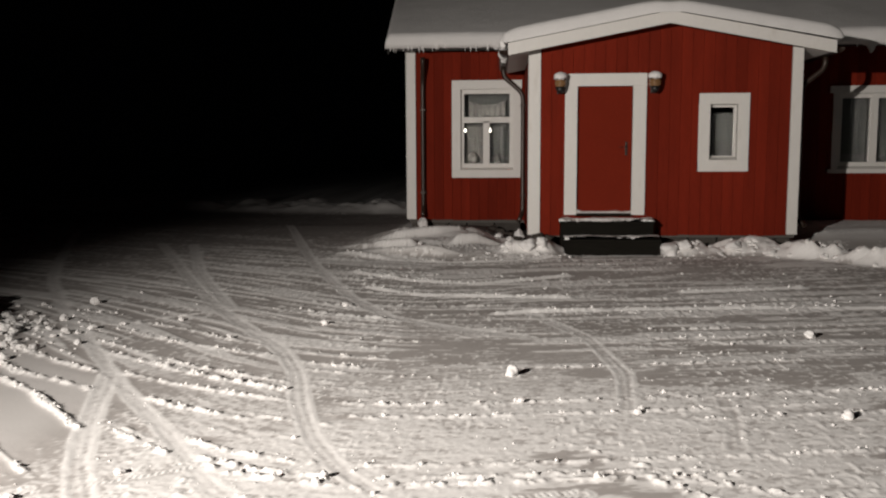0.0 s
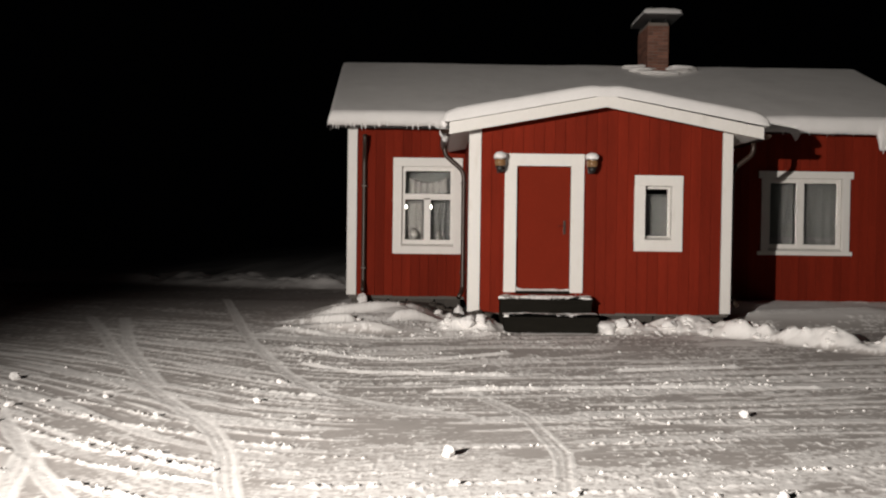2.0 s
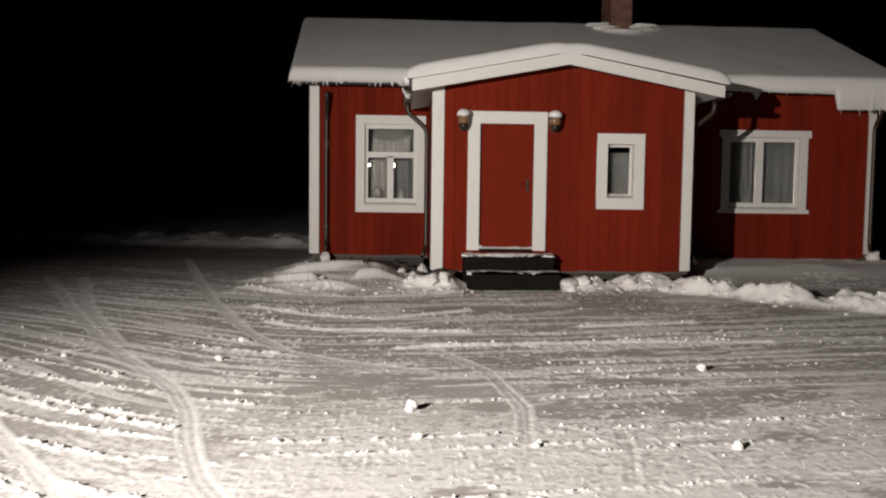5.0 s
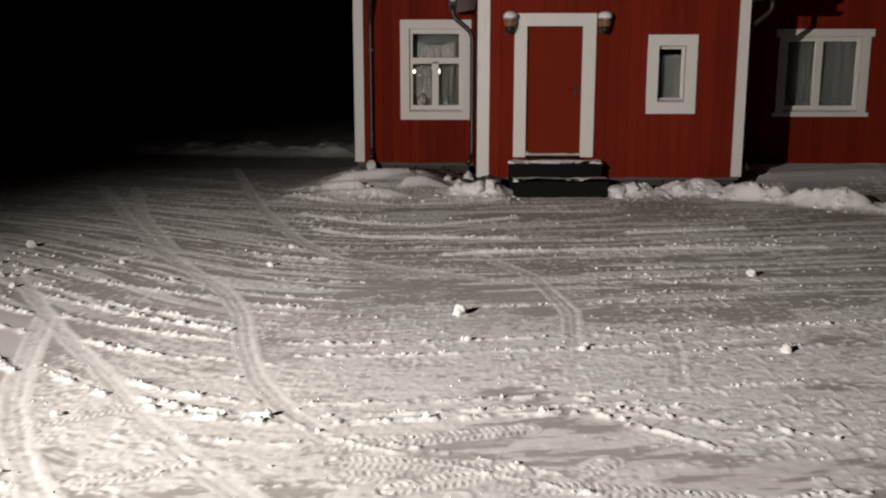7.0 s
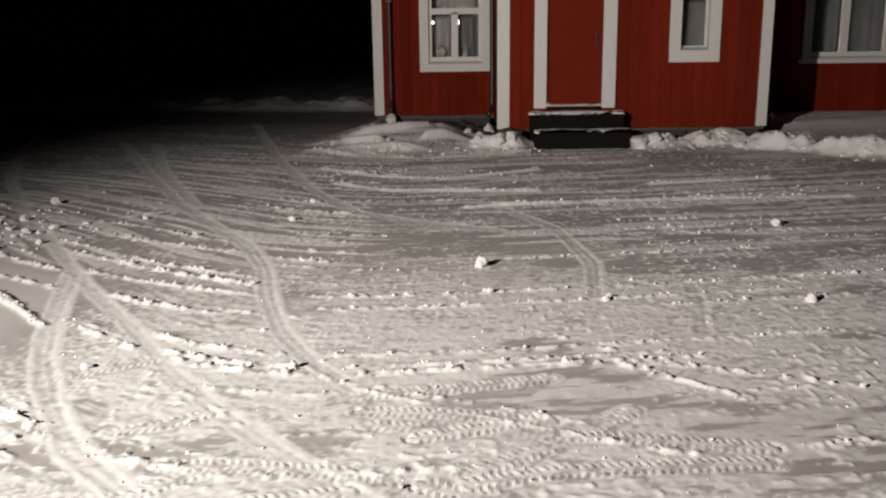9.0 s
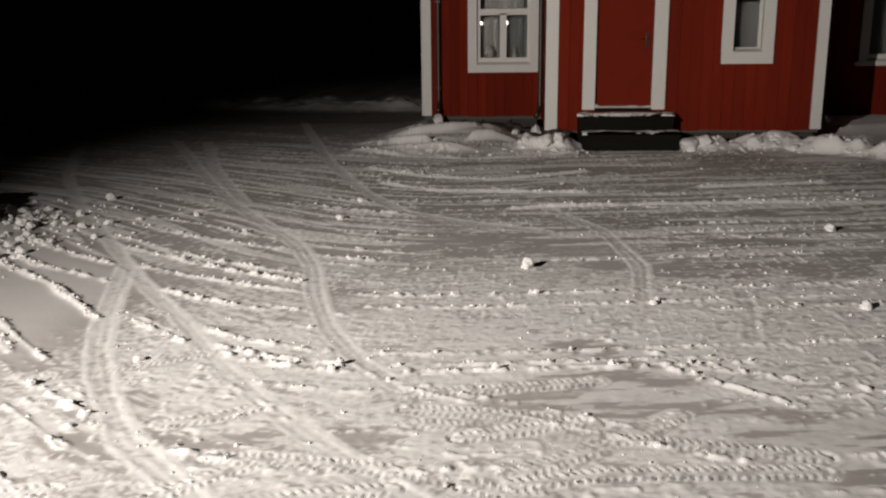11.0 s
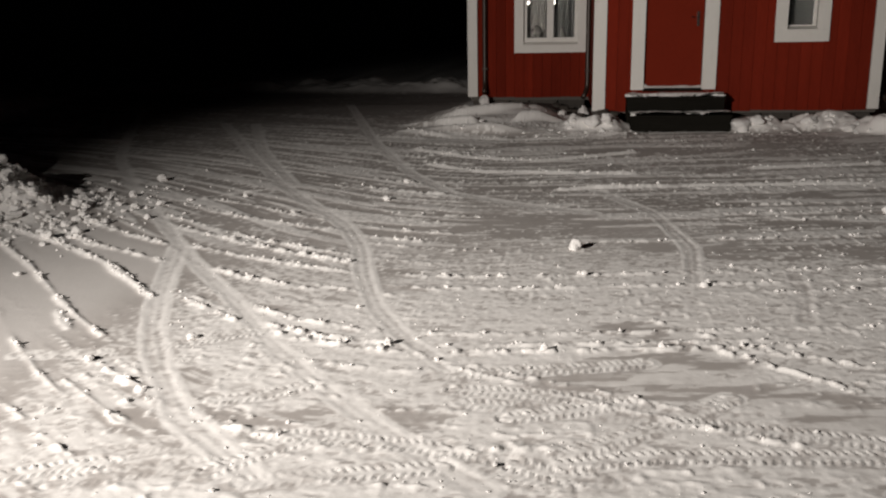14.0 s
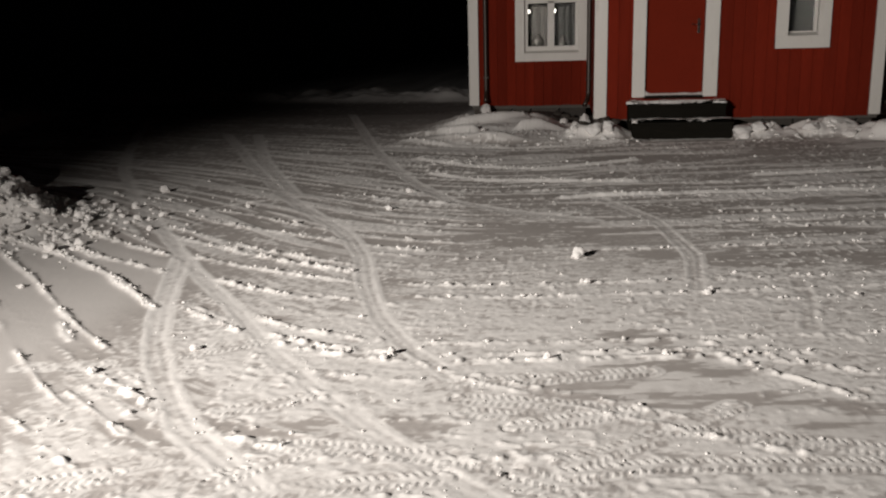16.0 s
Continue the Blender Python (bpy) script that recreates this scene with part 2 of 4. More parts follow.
# single sharp windrows on the smooth snow by the gate
WINDROWS = (
    ((-4.9, 6.7), (-4.65, 6.57), (-3.98, 6.15), (-3.29, 5.61), (-2.56, 4.83)),
    ((-4.7, 6.35), (-4.53, 6.17), (-3.76, 5.43), (-2.98, 4.57), (-2.5, 4.11)),
    ((-3.7, 4.9), (-3.34, 4.44), (-2.79, 3.83)),
    ((-2.75, 3.8), (-2.58, 3.62), (-2.03, 3.12)),
    ((-2.35, 3.5), (-1.85, 3.1)),
    ((-3.2, 4.75), (-2.75, 4.2)),
    ((-2.5, 13.1), (-1.6, 12.55), (-0.65, 12.35), (0.2, 12.5), (0.93, 12.85)),
    ((-1.95, 11.5), (-1.13, 10.9), (-0.26, 10.65), (0.92, 11.24)),
    ((0.0, 8.7), (0.5, 8.86), (1.3, 8.98), (2.6, 9.09), (4.1, 9.14)),
    ((-1.64, 10.41), (-0.89, 9.85), (0.8, 9.72)),
    ((2.2, 10.12), (3.66, 10.4)),
    ((0.33, 4.75), (0.96, 4.2), (1.34, 4.05), (2.0, 3.8)),
    ((-0.93, 4.15), (-0.6, 3.92), (-0.26, 3.8), (0.5, 3.45)),
    ((0.8, 4.15), (1.04, 3.94), (1.3, 3.7)),
    ((-1.6, 4.05), (-1.29, 3.72), (-0.95, 3.4)),
    ((-0.54, 3.85), (0.1, 3.5), (0.9, 3.15)),
)


# long crumbly rows between the tyre tracks, bending towards the gate
LONG_ROWS = (
    ((-4.39, 7.14), (-4.08, 6.87), (-3.59, 6.51), (-3.1, 6.19)),
    ((-4.43, 6.73), (-3.66, 6.12), (-3.29, 5.93), (-2.92, 5.71)),
    ((-3.73, 7.84), (-3.3, 7.53), (-2.85, 7.24), (-2.3, 6.93), (-1.84, 6.75)),
    ((-3.6, 8.12), (-3.05, 7.85), (-2.5, 7.42), (-1.95, 7.1)),
    ((-3.55, 7.23), (-3.04, 6.84), (-2.42, 6.38), (-1.94, 6.14), (-1.54, 5.96)),
    ((-3.3, 6.8), (-2.71, 6.43), (-2.18, 6.08), (-1.73, 5.85), (-1.46, 5.73)),
    ((-2.86, 6.15), (-2.36, 5.87), (-1.92, 5.66), (-1.4, 5.48)),
    ((-2.62, 5.62), (-2.1, 5.3), (-1.6, 5.08)),
    ((-3.61, 8.18), (-3.4, 8.36), (-3.11, 8.65)),
)


def plough_lines(x, y):
    """Coordinate across the blade's scratches: they run along the house, and bend towards the gate on the left."""
    k = 0.45
    bend = 0.5 * (x + 1.5 - np.sqrt((x + 1.5) ** 2 + k))
    return y + 0.92 * bend * (1 - 0.6 * step01(y, 8, 14)) - 0.16 * np.maximum(x + 0.8, 0) + 0.10 * (grid_noise(x, y, 1.7, 11) - 0.5)


def yard_height(x, y):
    """Height of the snow, how loose and white it is, and the height of its rows alone."""
    h = 0.05 * (grid_noise(x, y, 5.0, 1, 2) - 0.5) + 0.09 * step01(y, 9.5, 13.2) * (1 - step01(y, 18, 21))
    keep, loose = np.ones_like(x), np.zeros_like(x)
    for n, pts in enumerate(TRACKS):
        d, s = dist_to_line(x, y, pts)
        d = d + 0.02 * (grid_noise(x, y, 0.3, 40 + n) - 0.5)
        w = 0.065 if n == 0 else 0.08
        band = 1 - step01(d, w * 0.9, w * 1.3)
        keep *= 1 - (0.9 if n < 5 else 0.4) * band
        rim = np.exp(-((d - w * 0.82) / 0.025) ** 2)
        mid = np.exp(-(d / 0.014) ** 2)
        h += -0.002 * band + 0.0045 * rim * (0.2 + 1.5 * grid_noise(x, y, 0.05, 48, 2)) + 0.002 * mid
        fade = (0.72 if n < 5 else 0.5) + 0.4 * grid_noise(x, y, 0.9, 45 + n)
        loose = np.maximum(loose, fade * (0.60 * band + 0.85 * rim + 0.3 * mid) * (0.45 + 1.1 * grid_noise(x, y, 0.035, 47, 2)))
    lug = np.zeros_like(x)
    for n, pts in enumerate(TREADS):
        d, s = dist_to_line(x, y, pts)
        patch = 0.35 + 0.65 * step01(grid_noise(x, y, 0.3, 50 + n), 0.15, 0.45)
        inside = 1 - step01(d, 0.06, 0.10)
        keep *= 1 - 0.5 * inside
        row = np.exp(-((d - 0.038) / 0.016) ** 2)
        lug += patch * row * (-0.012 * np.clip(np.sin((s + 0.5 * d) * 2 * np.pi / 0.036 + 9 * n) * 2.0 - 0.5, 0, 1) + 0.0035)
        bits_ = step01(grid_noise(x, y, 0.035, 57 + n, 2), 0.40, 0.56)
        loose = np.maximum(loose, inside * (0.45 + 0.6 * bits_) * (0.35 + 0.65 * patch))
    # ridges left by the blade: crumbly windrows at uneven spacing
    p = plough_lines(x, y)
    crumb = grid_noise(x, y, 0.04, 21, 2)
    ridge = np.zeros_like(x)
    rs = np.random.RandomState(5)
    at = 1.2
    near = 1 - step01(y, 10, 16)
    left = 1 - step01(x, -2.0, -0.6)
    flat = (1 - step01(x, -3.0, -1.9)) * (1 - step01(y + 0.8 * (x + 2.5), 5.4, 6.2))
    rows = (1 - step01(x, -1.7, -1.2)) * step01(x, -4.6, -4.2) * step01(y, 4.9, 5.3) * (1 - step01(y, 8.2, 8.9))
    while at < 15.5:
        grown = 1 + 0.08 * max(at - 5.5, 0)
        wide = rs.uniform(0.014, 0.034) * grown
        high = rs.uniform(0.004, 0.013) * grown
        m = np.abs(p - at) < 4 * wide
        on = step01(grid_noise(x[m], y[m] + at * 3, 1.1, 31 + int(at * 7) % 40), 0.42, 0.60)
        ridge[m] = np.maximum(ridge[m], high * on * np.exp(-np.abs((p[m] - at) / wide) ** 1.5))
        at += rs.uniform(0.09, 0.30)
    crumbly = 0.08 + 1.5 * step01(crumb, 0.42, 0.66)
    ridge *= crumbly * keep * (0.8 + 0.6 * left) * (1 - 0.95 * flat) * (1 - 0.85 * rows) * (1 - 0.6 * (1 - step01(x, -2.6, -1.6)) * step01(y, 8.4, 9.2))
    for n, pts in enumerate(WINDROWS):
        d, s = dist_to_line(x, y, pts)
        d = d + 0.05 * (grid_noise(x, y, 0.22, 150 + n, 2) - 0.5)
        if 6 <= n <= 10:
            top, wide, edge = 0.034 * (0.75 + 0.4 * crumb), 0.055, 1.5
        elif n < 6:
            top = (0.026, 0.020, 0.019, 0.015, 0.012, 0.012)[n] * (0.45 + 0.8 * crumb) * (1 if n < 2 else step01(grid_noise(x, y, 0.5, 160 + n), 0.12, 0.4))
            wide, edge = (0.026 if n == 0 else 0.017), 2.2
        else:
            top, wide, edge = 0.013 * (0.05 + 1.4 * step01(crumb, 0.40, 0.68)), 0.022, 1.6
        ridge = np.maximum(ridge, top * np.exp(-np.abs(d / wide) ** edge) * np.maximum(keep, 0.5))
    for n, pts in enumerate(LONG_ROWS):
        d, s = dist_to_line(x, y, pts)
        d = d + 0.05 * (grid_noise(x, y, 0.16, 190 + n, 2) - 0.5)
        top = (0.019 - 0.006 * (n == 8)) * (0.25 + 1.2 * step01(crumb, 0.28, 0.66)) * (0.55 + 0.7 * grid_noise(x, y, 0.35, 200 + n))
        ridge = np.maximum(ridge, top * np.exp(-np.abs(d / 0.025) ** 1.7) * np.maximum(keep, 0.35))
    h += ridge
    loose = np.maximum(loose, step01(ridge, 0.0024, 0.0045))
    # fine scratches and smears of loose snow along the blade's way
    smear = grid_noise(x / 0.30, p / 0.035, 1.0, 64, 2)
    area = step01(grid_noise(x, y, 1.1, 65, 2), 0.22, 0.5) * (1 - 0.85 * flat)
    dash = step01(smear, 0.62, 0.70) * area * keep * step01(grid_noise(x, y, 0.045, 69, 2), 0.30, 0.50)
    h += 0.0012 * dash * (1 + 2 * step01(y, 6, 10))
    loose = np.maximum(loose, 0.7 * dash)
    # broader patches of loose snow towards the house
    drift = grid_noise(x / 1.1, p / 0.12, 1.0, 166, 2)
    cover = step01(drift + 0.06 * step01(y, 8, 10), 0.55, 0.61) * step01(y, 4.5, 7.5) * (1 - step01(y, 13.5, 15)) * step01(grid_noise(x, y, 1.8, 167), 0.15, 0.45) * (0.4 + 0.6 * keep)
    h += 0.009 * cover * (0.2 + 1.2 * crumb) * step01(y, 5, 8)
    loose = np.maximum(loose, cover * (0.65 + 0.5 * crumb))
    # churned patches in the foreground
    churn = step01(grid_noise(x, y / 0.55, 0.8, 67, 2), 0.30, 0.42) * (1 - 0.8 * step01(y - 0.25 * x, 4.8, 7.5)) * (1 - 0.9 * flat) * keep
    bits = grid_noise(x / 2.6, p, 0.034, 68, 3)
    grit = grid_noise(x, y, 0.026, 70, 2)
    h += churn * (0.0015 * step01(bits, 0.38, 0.64) + 0.0018 * step01(grit, 0.48, 0.72))
    loose = np.maximum(loose, churn * (0.35 + 0.4 * step01(bits, 0.36, 0.60) + 0.45 * step01(grit, 0.40, 0.62)))
    # thin loose cover in the foreground, scraped down to the ice in long patches
    bare = step01(grid_noise(x / 0.28, p / 0.06, 1.0, 171, 3), 0.46, 0.60)
    loose = np.maximum(loose, (1 - bare) * (1 - flat) * keep * (1 - step01(y + 0.35 * np.abs(x), 4.6, 7.6)) * (0.42 + 0.42 * grid_noise(x, y, 0.06, 172, 3)))
    loose = np.maximum(loose, 0.5 * flat)
    # loose crumbs
    scatter = step01(grid_noise(x, y, 0.7, 61, 2), 0.30, 0.55) * (1 - 0.85 * flat)
    c1 = np.clip(grid_noise(x, y, 0.042, 71) - 0.72, 0, 1) * 0.022
    c2 = np.clip(grid_noise(x, y, 0.06, 72) - 0.86, 0, 1) * 0.06
    c = (c1 + c2) * scatter * keep * (0.3 + 0.7 * near)
    h += c + lug
    loose = np.maximum(loose, step01(c, 0.0006, 0.003))
    loose = np.maximum(loose, 0.22 * step01(grid_noise(x, y, 0.7, 66, 3), 0.45, 0.6))
    h += 0.0012 * (grid_noise(x, y, 0.12, 81, 3) - 0.5)
    # heaps pushed up against the house
    def heap(cx, cy, ax, ay, top, ang=0.0):
        ca, sa = math.cos(ang), math.sin(ang)
        u, v = ((x - cx) * ca + (y - cy) * sa) / ax, (-(x - cx) * sa + (y - cy) * ca) / ay
        r = np.sqrt(u * u + v * v) + 0.35 * (grid_noise(x, y, 0.7, 91, 2) - 0.5)
        return top * (1 - step01(r, 0.25, 1.0))
    hp = np.maximum(heap(0.55, 13.45, 0.75, 0.6, 0.15), heap(3.0, 13.35, 0.65, 0.5, 0.20))
    hp = np.maximum(hp, heap(3.95, 13.5, 0.95, 0.55, 0.27))
    hp = np.maximum(hp, heap(4.7, 12.95, 0.95, 0.42, 0.27, -0.6))
    hp = np.maximum(hp, heap(5.5, 12.2, 1.1, 0.45, 0.27, -0.65))
    hp = np.maximum(hp, heap(6.6, 11.5, 1.3, 0.5, 0.25, -0.35))
    hp = np.maximum(hp, heap(8.6, 11.4, 1.9, 0.7, 0.26, 0.1))
    blocks = step01(grid_noise(x, y, 0.15, 93, 2), 0.30, 0.70)
    h += hp * (0.62 + 0.35 * blocks + 0.35 * (grid_noise(x, y, 0.3, 95, 2) - 0.5))
    # long low heap beside the step, scraped into terraces
    inx = step01(x + 0.5 * (grid_noise(x, y, 0.6, 94, 2) - 0.5), -2.9, -1.5) * (1 - step01(x, 0.2 + 0.35 * (15.5 - y), 0.9 + 0.35 * (15.5 - y)) * step01(y, 13.0, 13.6)) * (1 - step01(x, 0.7, 1.0))
    wob = 0.35 * (grid_noise(x, y, 1.3, 97, 2) - 0.5)
    ramp = 0.07 * step01(y + wob, 12.5, 12.9) + 0.09 * step01(y + wob * 1.5, 13.4, 14.3) + 0.07 * step01(y + wob, 14.2, 15.2) - 0.20 * step01(y, 15.2, 16.3)
    for y0, a, hh in ((12.95, 0.10, 0.13), (13.9, 0.30, 0.14), (14.7, 0.25, 0.12)):
        ramp = ramp + hh * np.exp(-((y + wob - y0 - a * np.sin(x * 1.9 + y0)) / 0.10) ** 2) * step01(grid_noise(x, y * 0 + y0, 0.8, 98), 0.15, 0.45)
    ramp = ramp + 0.05 * (grid_noise(x, y, 0.33, 92, 2) - 0.45) * step01(y, 12.6, 13.2) + 0.018 * step01(crumb, 0.55, 0.8) * step01(grid_noise(x, y, 0.5, 90), 0.4, 0.7) * step01(y, 12.6, 13.0)
    h += ramp * inx * (1 - 0.75 * step01(x, -0.5, 0.1) * step01(y, 13.5, 14.0)) * (0.9 + 0.25 * grid_noise(x, y, 0.55, 99, 2))
    heaped = np.maximum(inx * step01(y, 12.6, 13.0), step01(hp, 0.02, 0.08))
    loose = np.maximum(loose, heaped * (0.6 + 0.4 * grid_noise(x, y, 0.4, 96, 2)))
    # undisturbed snow beside the house and behind it
    side = step01(x, 4.7, 5.7) * step01(y, 13.4, 15.2)
    h += side * (0.22 + 0.08 * grid_noise(x, y, 1.3, 101, 2) + 0.02 * step01(y, 15.3, 16.5) - 0.10 * step01(y, 16.2, 16.7) * step01(grid_noise(x, y, 0.45, 105, 2), 0.4, 0.6))
    h += (0.10 - 0.08 * step01(x, -0.25, 0.15)) * step01(y, 15.4, 16.3) * step01(x, -2.2, -1.6) * (1 - side)
    loose = np.maximum(loose, 0.8 * side)
    # banks round the yard and the rising field beyond
    edge = 23.2 - 0.10 * (x + 3) + 1.2 * (grid_noise(x, y, 4.0, 111) - 0.5)
    left2 = np.maximum(np.maximum(-9.2 - x - 0.35 * (y - 12), y - edge), 0)
    bank = step01(left2, 0.0, 1.2) * (0.02 + 0.42 * grid_noise(x, y, 0.8, 121, 3))
    h += bank * (1 - step01(x, -1.9, -1.5) * step01(y, 16, 17)) * (1 - step01(x, 3, 6))
    # clods pushed into a pile by the gate
    pile = np.maximum(heap(-6.0, 7.4, 1.5, 1.3, 0.42), heap(-7.1, 8.4, 1.4, 1.2, 0.56))
    # taller heap out of view, added to throw shade over the far left
    pile = np.maximum(pile, heap(-7.3, 6.6, 2.2, 1.7, 0.95))
    h += pile * (0.75 + 0.5 * grid_noise(x, y, 0.22, 131, 3))
    loose = np.maximum(loose, np.maximum(step01(pile, 0.02, 0.2), 0.8 * step01(left2, 0.0, 0.6)))
    loose = np.clip(loose, 0, 1)
    return h, loose + 0.7 * (step01(loose, 0.25, 0.75) - loose), ridge


xs = np.concatenate([-np.geomspace(600, 13, 26), np.arange(-12.6, -4.5, 0.04), np.arange(-4.5, -2.4, 0.014), np.arange(-2.4, 2.2, 0.0102), np.arange(2.2, 3.6, 0.014), np.arange(3.6, 10.2, 0.035), np.geomspace(10.6, 600, 26)])
ys = [1.7]
while ys[-1] < 26:
    ys.append(ys[-1] + max(0.008, 0.0039 * ys[-1]))
ys = np.concatenate([-np.geomspace(600, 1.5, 24), np.linspace(-1, 1.6, 10), ys, np.geomspace(27, 900, 24)])
GX, GY = np.meshgrid(xs, ys)
GZ, GL = yard_height(GX, GY)[:2]
ground = new("ground", sheet("ground", GX, GY, GZ, YARD, loose=GL))
tagged(ground, "ploughed packed snow yard with ridges and tyre tracks", "ground", kind="structure")


def ground_z(x, y):
    return float(yard_height(np.array([[x]]), np.array([[y]]))[0][0, 0])


# ---- house ----
F, M = 13.8, 16.75          # porch front, main wall
EAVE_Y, RIDGE_Y = 16.35, 20.6
house = thing("house", "small red wooden house with white trim and snowy roof", "house", at=(3.8, 19.0, 0.3))
house.matrix_parent_inverse.identity()


def under(ob):
    ob.parent = house
    ob.matrix_parent_inverse = Matrix.Translation(house.location).inverted()
    return ob


def hpart(name, bm, mat, label="", smooth=False):
    return under(part(name, bm, mat, None, label, smooth))


def hbox(name, dims, mat, c=0.006, label=""):
    return under(boxpart(name, dims, mat, None, c, label))


def wall_mesh(name, x0, x1, y0, y1, z0, z1, holes, axis="x"):
    """A wall with thickness and real openings; holes are (a0, a1, z0, z1)."""
    bm = bmesh.new()
    a = sorted({x0, x1, *(v for h in holes for v in h[:2])})
    c = sorted({z0, z1, *(v for h in holes for v in h[2:])})
    for p, q in zip(a, a[1:]):
        for r, s in zip(c, c[1:]):
            if not any(h[0] < (p + q) / 2 < h[1] and h[2] < (r + s) / 2 < h[3] for h in holes):
                box(bm, p, q, y0, y1, r, s) if axis == "x" else box(bm, y0, y1, p, q, r, s)
    bmesh.ops.remove_doubles(bm, verts=bm.verts, dist=1e-4)
    return hpart(name, bm, LINING)


def board_mesh(w, d, l):
    """One upright board with chamfered front edges, its foot at the origin; front towards -y."""
    bm = bmesh.new()
    c = 0.003
    prof = [(-w / 2, 0), (-w / 2, -d + c), (-w / 2 + c, -d), (w / 2 - c, -d), (w / 2, -d + c), (w / 2, 0)]
    lo = [bm.verts.new((x, y, 0)) for x, y in prof]
    hi = [bm.verts.new((x, y, l)) for x, y in prof]
    bm.faces.new(lo), bm.faces.new(hi)
    for i in range(6):
        bm.faces.new((lo[i], lo[(i + 1) % 6], hi[(i + 1) % 6], hi[i]))
    bmesh.ops.recalc_face_normals(bm, faces=bm.faces)
    return mesh_of("board", bm, RED)


def clad(parent, a0, a1, z0, top, holes, place, width=0.172, seed=1):
    """Upright boards on a wall from a0 to a1; place(a) gives the matrix at the board's foot."""
    rs = np.random.RandomState(seed)
    n = max(1, round((a1 - a0) / width))
    w = (a1 - a0) / n
    for i in range(n):
        a = a0 + (i + 0.5) * w
        spans = [(z0 + rs.uniform(-0.008, 0.008), top(a))]
        for h in holes:
            if h[0] < a + w * 0.25 and h[1] > a - w * 0.25:
                spans = [s for lo, hi in spans for s in ((lo, min(hi, h[2])), (max(lo, h[3]), hi)) if s[1] - s[0] > 0.03]
        for lo, hi in spans:
            ob = new("board", board_mesh(w - 0.003, 0.022 + rs.uniform(0, 0.005), hi - lo))
            ob.parent = parent
            ob.matrix_parent_inverse = parent.matrix_basis.inverted() if not parent.parent else Matrix.Identity(4)
            ob.matrix_basis = place(a) @ Matrix.Translation((0, 0, lo))


# openings: x0, x1, z0, z1
DOOR = (1.245, 2.13, 0.69, 2.717)
WIN_PORCH = (3.32, 3.775, 1.53, 2.43)
WIN_LEFT = (-0.755, 0.285, 1.33, 2.92)
WIN_RIGHT = (6.46, 7.94, 1.33, 2.78)
PX0, PX1 = 0.50, 4.735      # porch sides
HX0, HX1 = -1.785, 9.44     # house ends
APEX_X, APEX_Z, SIDE_Z = 2.61, 3.70, 3.32


def gable(x):
    return APEX_Z - (APEX_Z - SIDE_Z) * abs(x - APEX_X) / 2.12


porch_wall = wall_mesh("porch_wall", PX0 + 0.02, PX1 - 0.02, F + 0.03, F + 0.18, 0.30, 3.28, [DOOR, WIN_PORCH])
bm = bmesh.new()
prism(bm, [(PX0 + 0.02, 3.28), (PX1 - 0.02, 3.28), (PX1 - 0.02, gable(PX1)), (APEX_X, APEX_Z), (PX0 + 0.02, gable(PX0))], "y", F + 0.03, F + 0.18)
hpart("porch_gable", bm, LINING)
side_l = wall_mesh("porch_side_wall", F + 0.18, M, PX0 + 0.02, PX0 + 0.15, 0.30, 3.3, [], axis="y")
side_r = wall_mesh("porch_side_wall", F + 0.18, M, PX1 - 0.15, PX1 - 0.02, 0.30, 3.3, [], axis="y")
main_wall = wall_mesh("main_wall", HX0 + 0.02, HX1 - 0.02, M + 0.03, M + 0.2, 0.30, 3.66, [WIN_LEFT, WIN_RIGHT])
end_l = wall_mesh("end_wall", M + 0.2, 24.4, HX0 + 0.02, HX0 + 0.18, 0.30, 3.66, [], axis="y")
end_r = wall_mesh("end_wall", M + 0.2, 24.4, HX1 - 0.18, HX1 - 0.02, 0.30, 3.66, [], axis="y")
back = wall_mesh("back_wall", HX0 + 0.02, HX1 - 0.02, 24.4, 24.6, 0.30, 3.66, [])
TOP_G = 5.1
for x in (HX0 + 0.02, HX1 - 0.18):
    bm = bmesh.new()
    prism(bm, [(M + 0.03, 3.62), (24.6, 3.62), (RIDGE_Y, TOP_G)], "x", x, x + 0.16)
    hpart("end_gable", bm, RED)
hbox("inner_floor", (HX0 + 0.2, HX1 - 0.2, M + 0.2, 24.4, 0.5, 0.6), LINING, 0)
hbox("inner_floor", (PX0 + 0.16, PX1 - 0.16, F + 0.2, M + 0.19, 0.5, 0.6), LINING, 0)
hbox("inner_partition", (0.9, 1.0, M + 0.2, 24.4, 0.6, 3.6), LINING, 0)
hbox("inner_partition", (5.6, 5.7, M + 0.2, 24.4, 0.6, 3.6), LINING, 0)
hbox("inner_ceiling", (HX0 + 0.2, HX1 - 0.2, M + 0.2, 24.4, 3.5, 3.6), LINING, 0)

front = lambda y: (lambda a: Matrix.Translation((a, y + 0.03, 0)))
facing = lambda x, s: (lambda a: Matrix.Translation((x, a, 0)) @ Matrix.Rotation(radians(-90 * s), 4, "Z"))
grow = lambda h, m: (h[0] - m, h[1] + m, h[2] - m, h[3] + m)
clad(porch_wall, PX0 + 0.17, PX1 - 0.16, 0.34, lambda a: gable(a) + 0.02, [grow(DOOR, 0.02), grow(WIN_PORCH, 0.03)], front(F), seed=1)
clad(side_l, F + 0.12, M, 0.34, lambda a: 3.3, [], facing(PX0 + 0.02, 1), seed=2)
clad(side_r, F + 0.12, M, 0.34, lambda a: 3.3, [], facing(PX1 - 0.02, -1), seed=3)
clad(main_wall, HX0 + 0.17, PX0, 0.36, lambda a: 3.64, [grow(WIN_LEFT, 0.03)], front(M), seed=4)
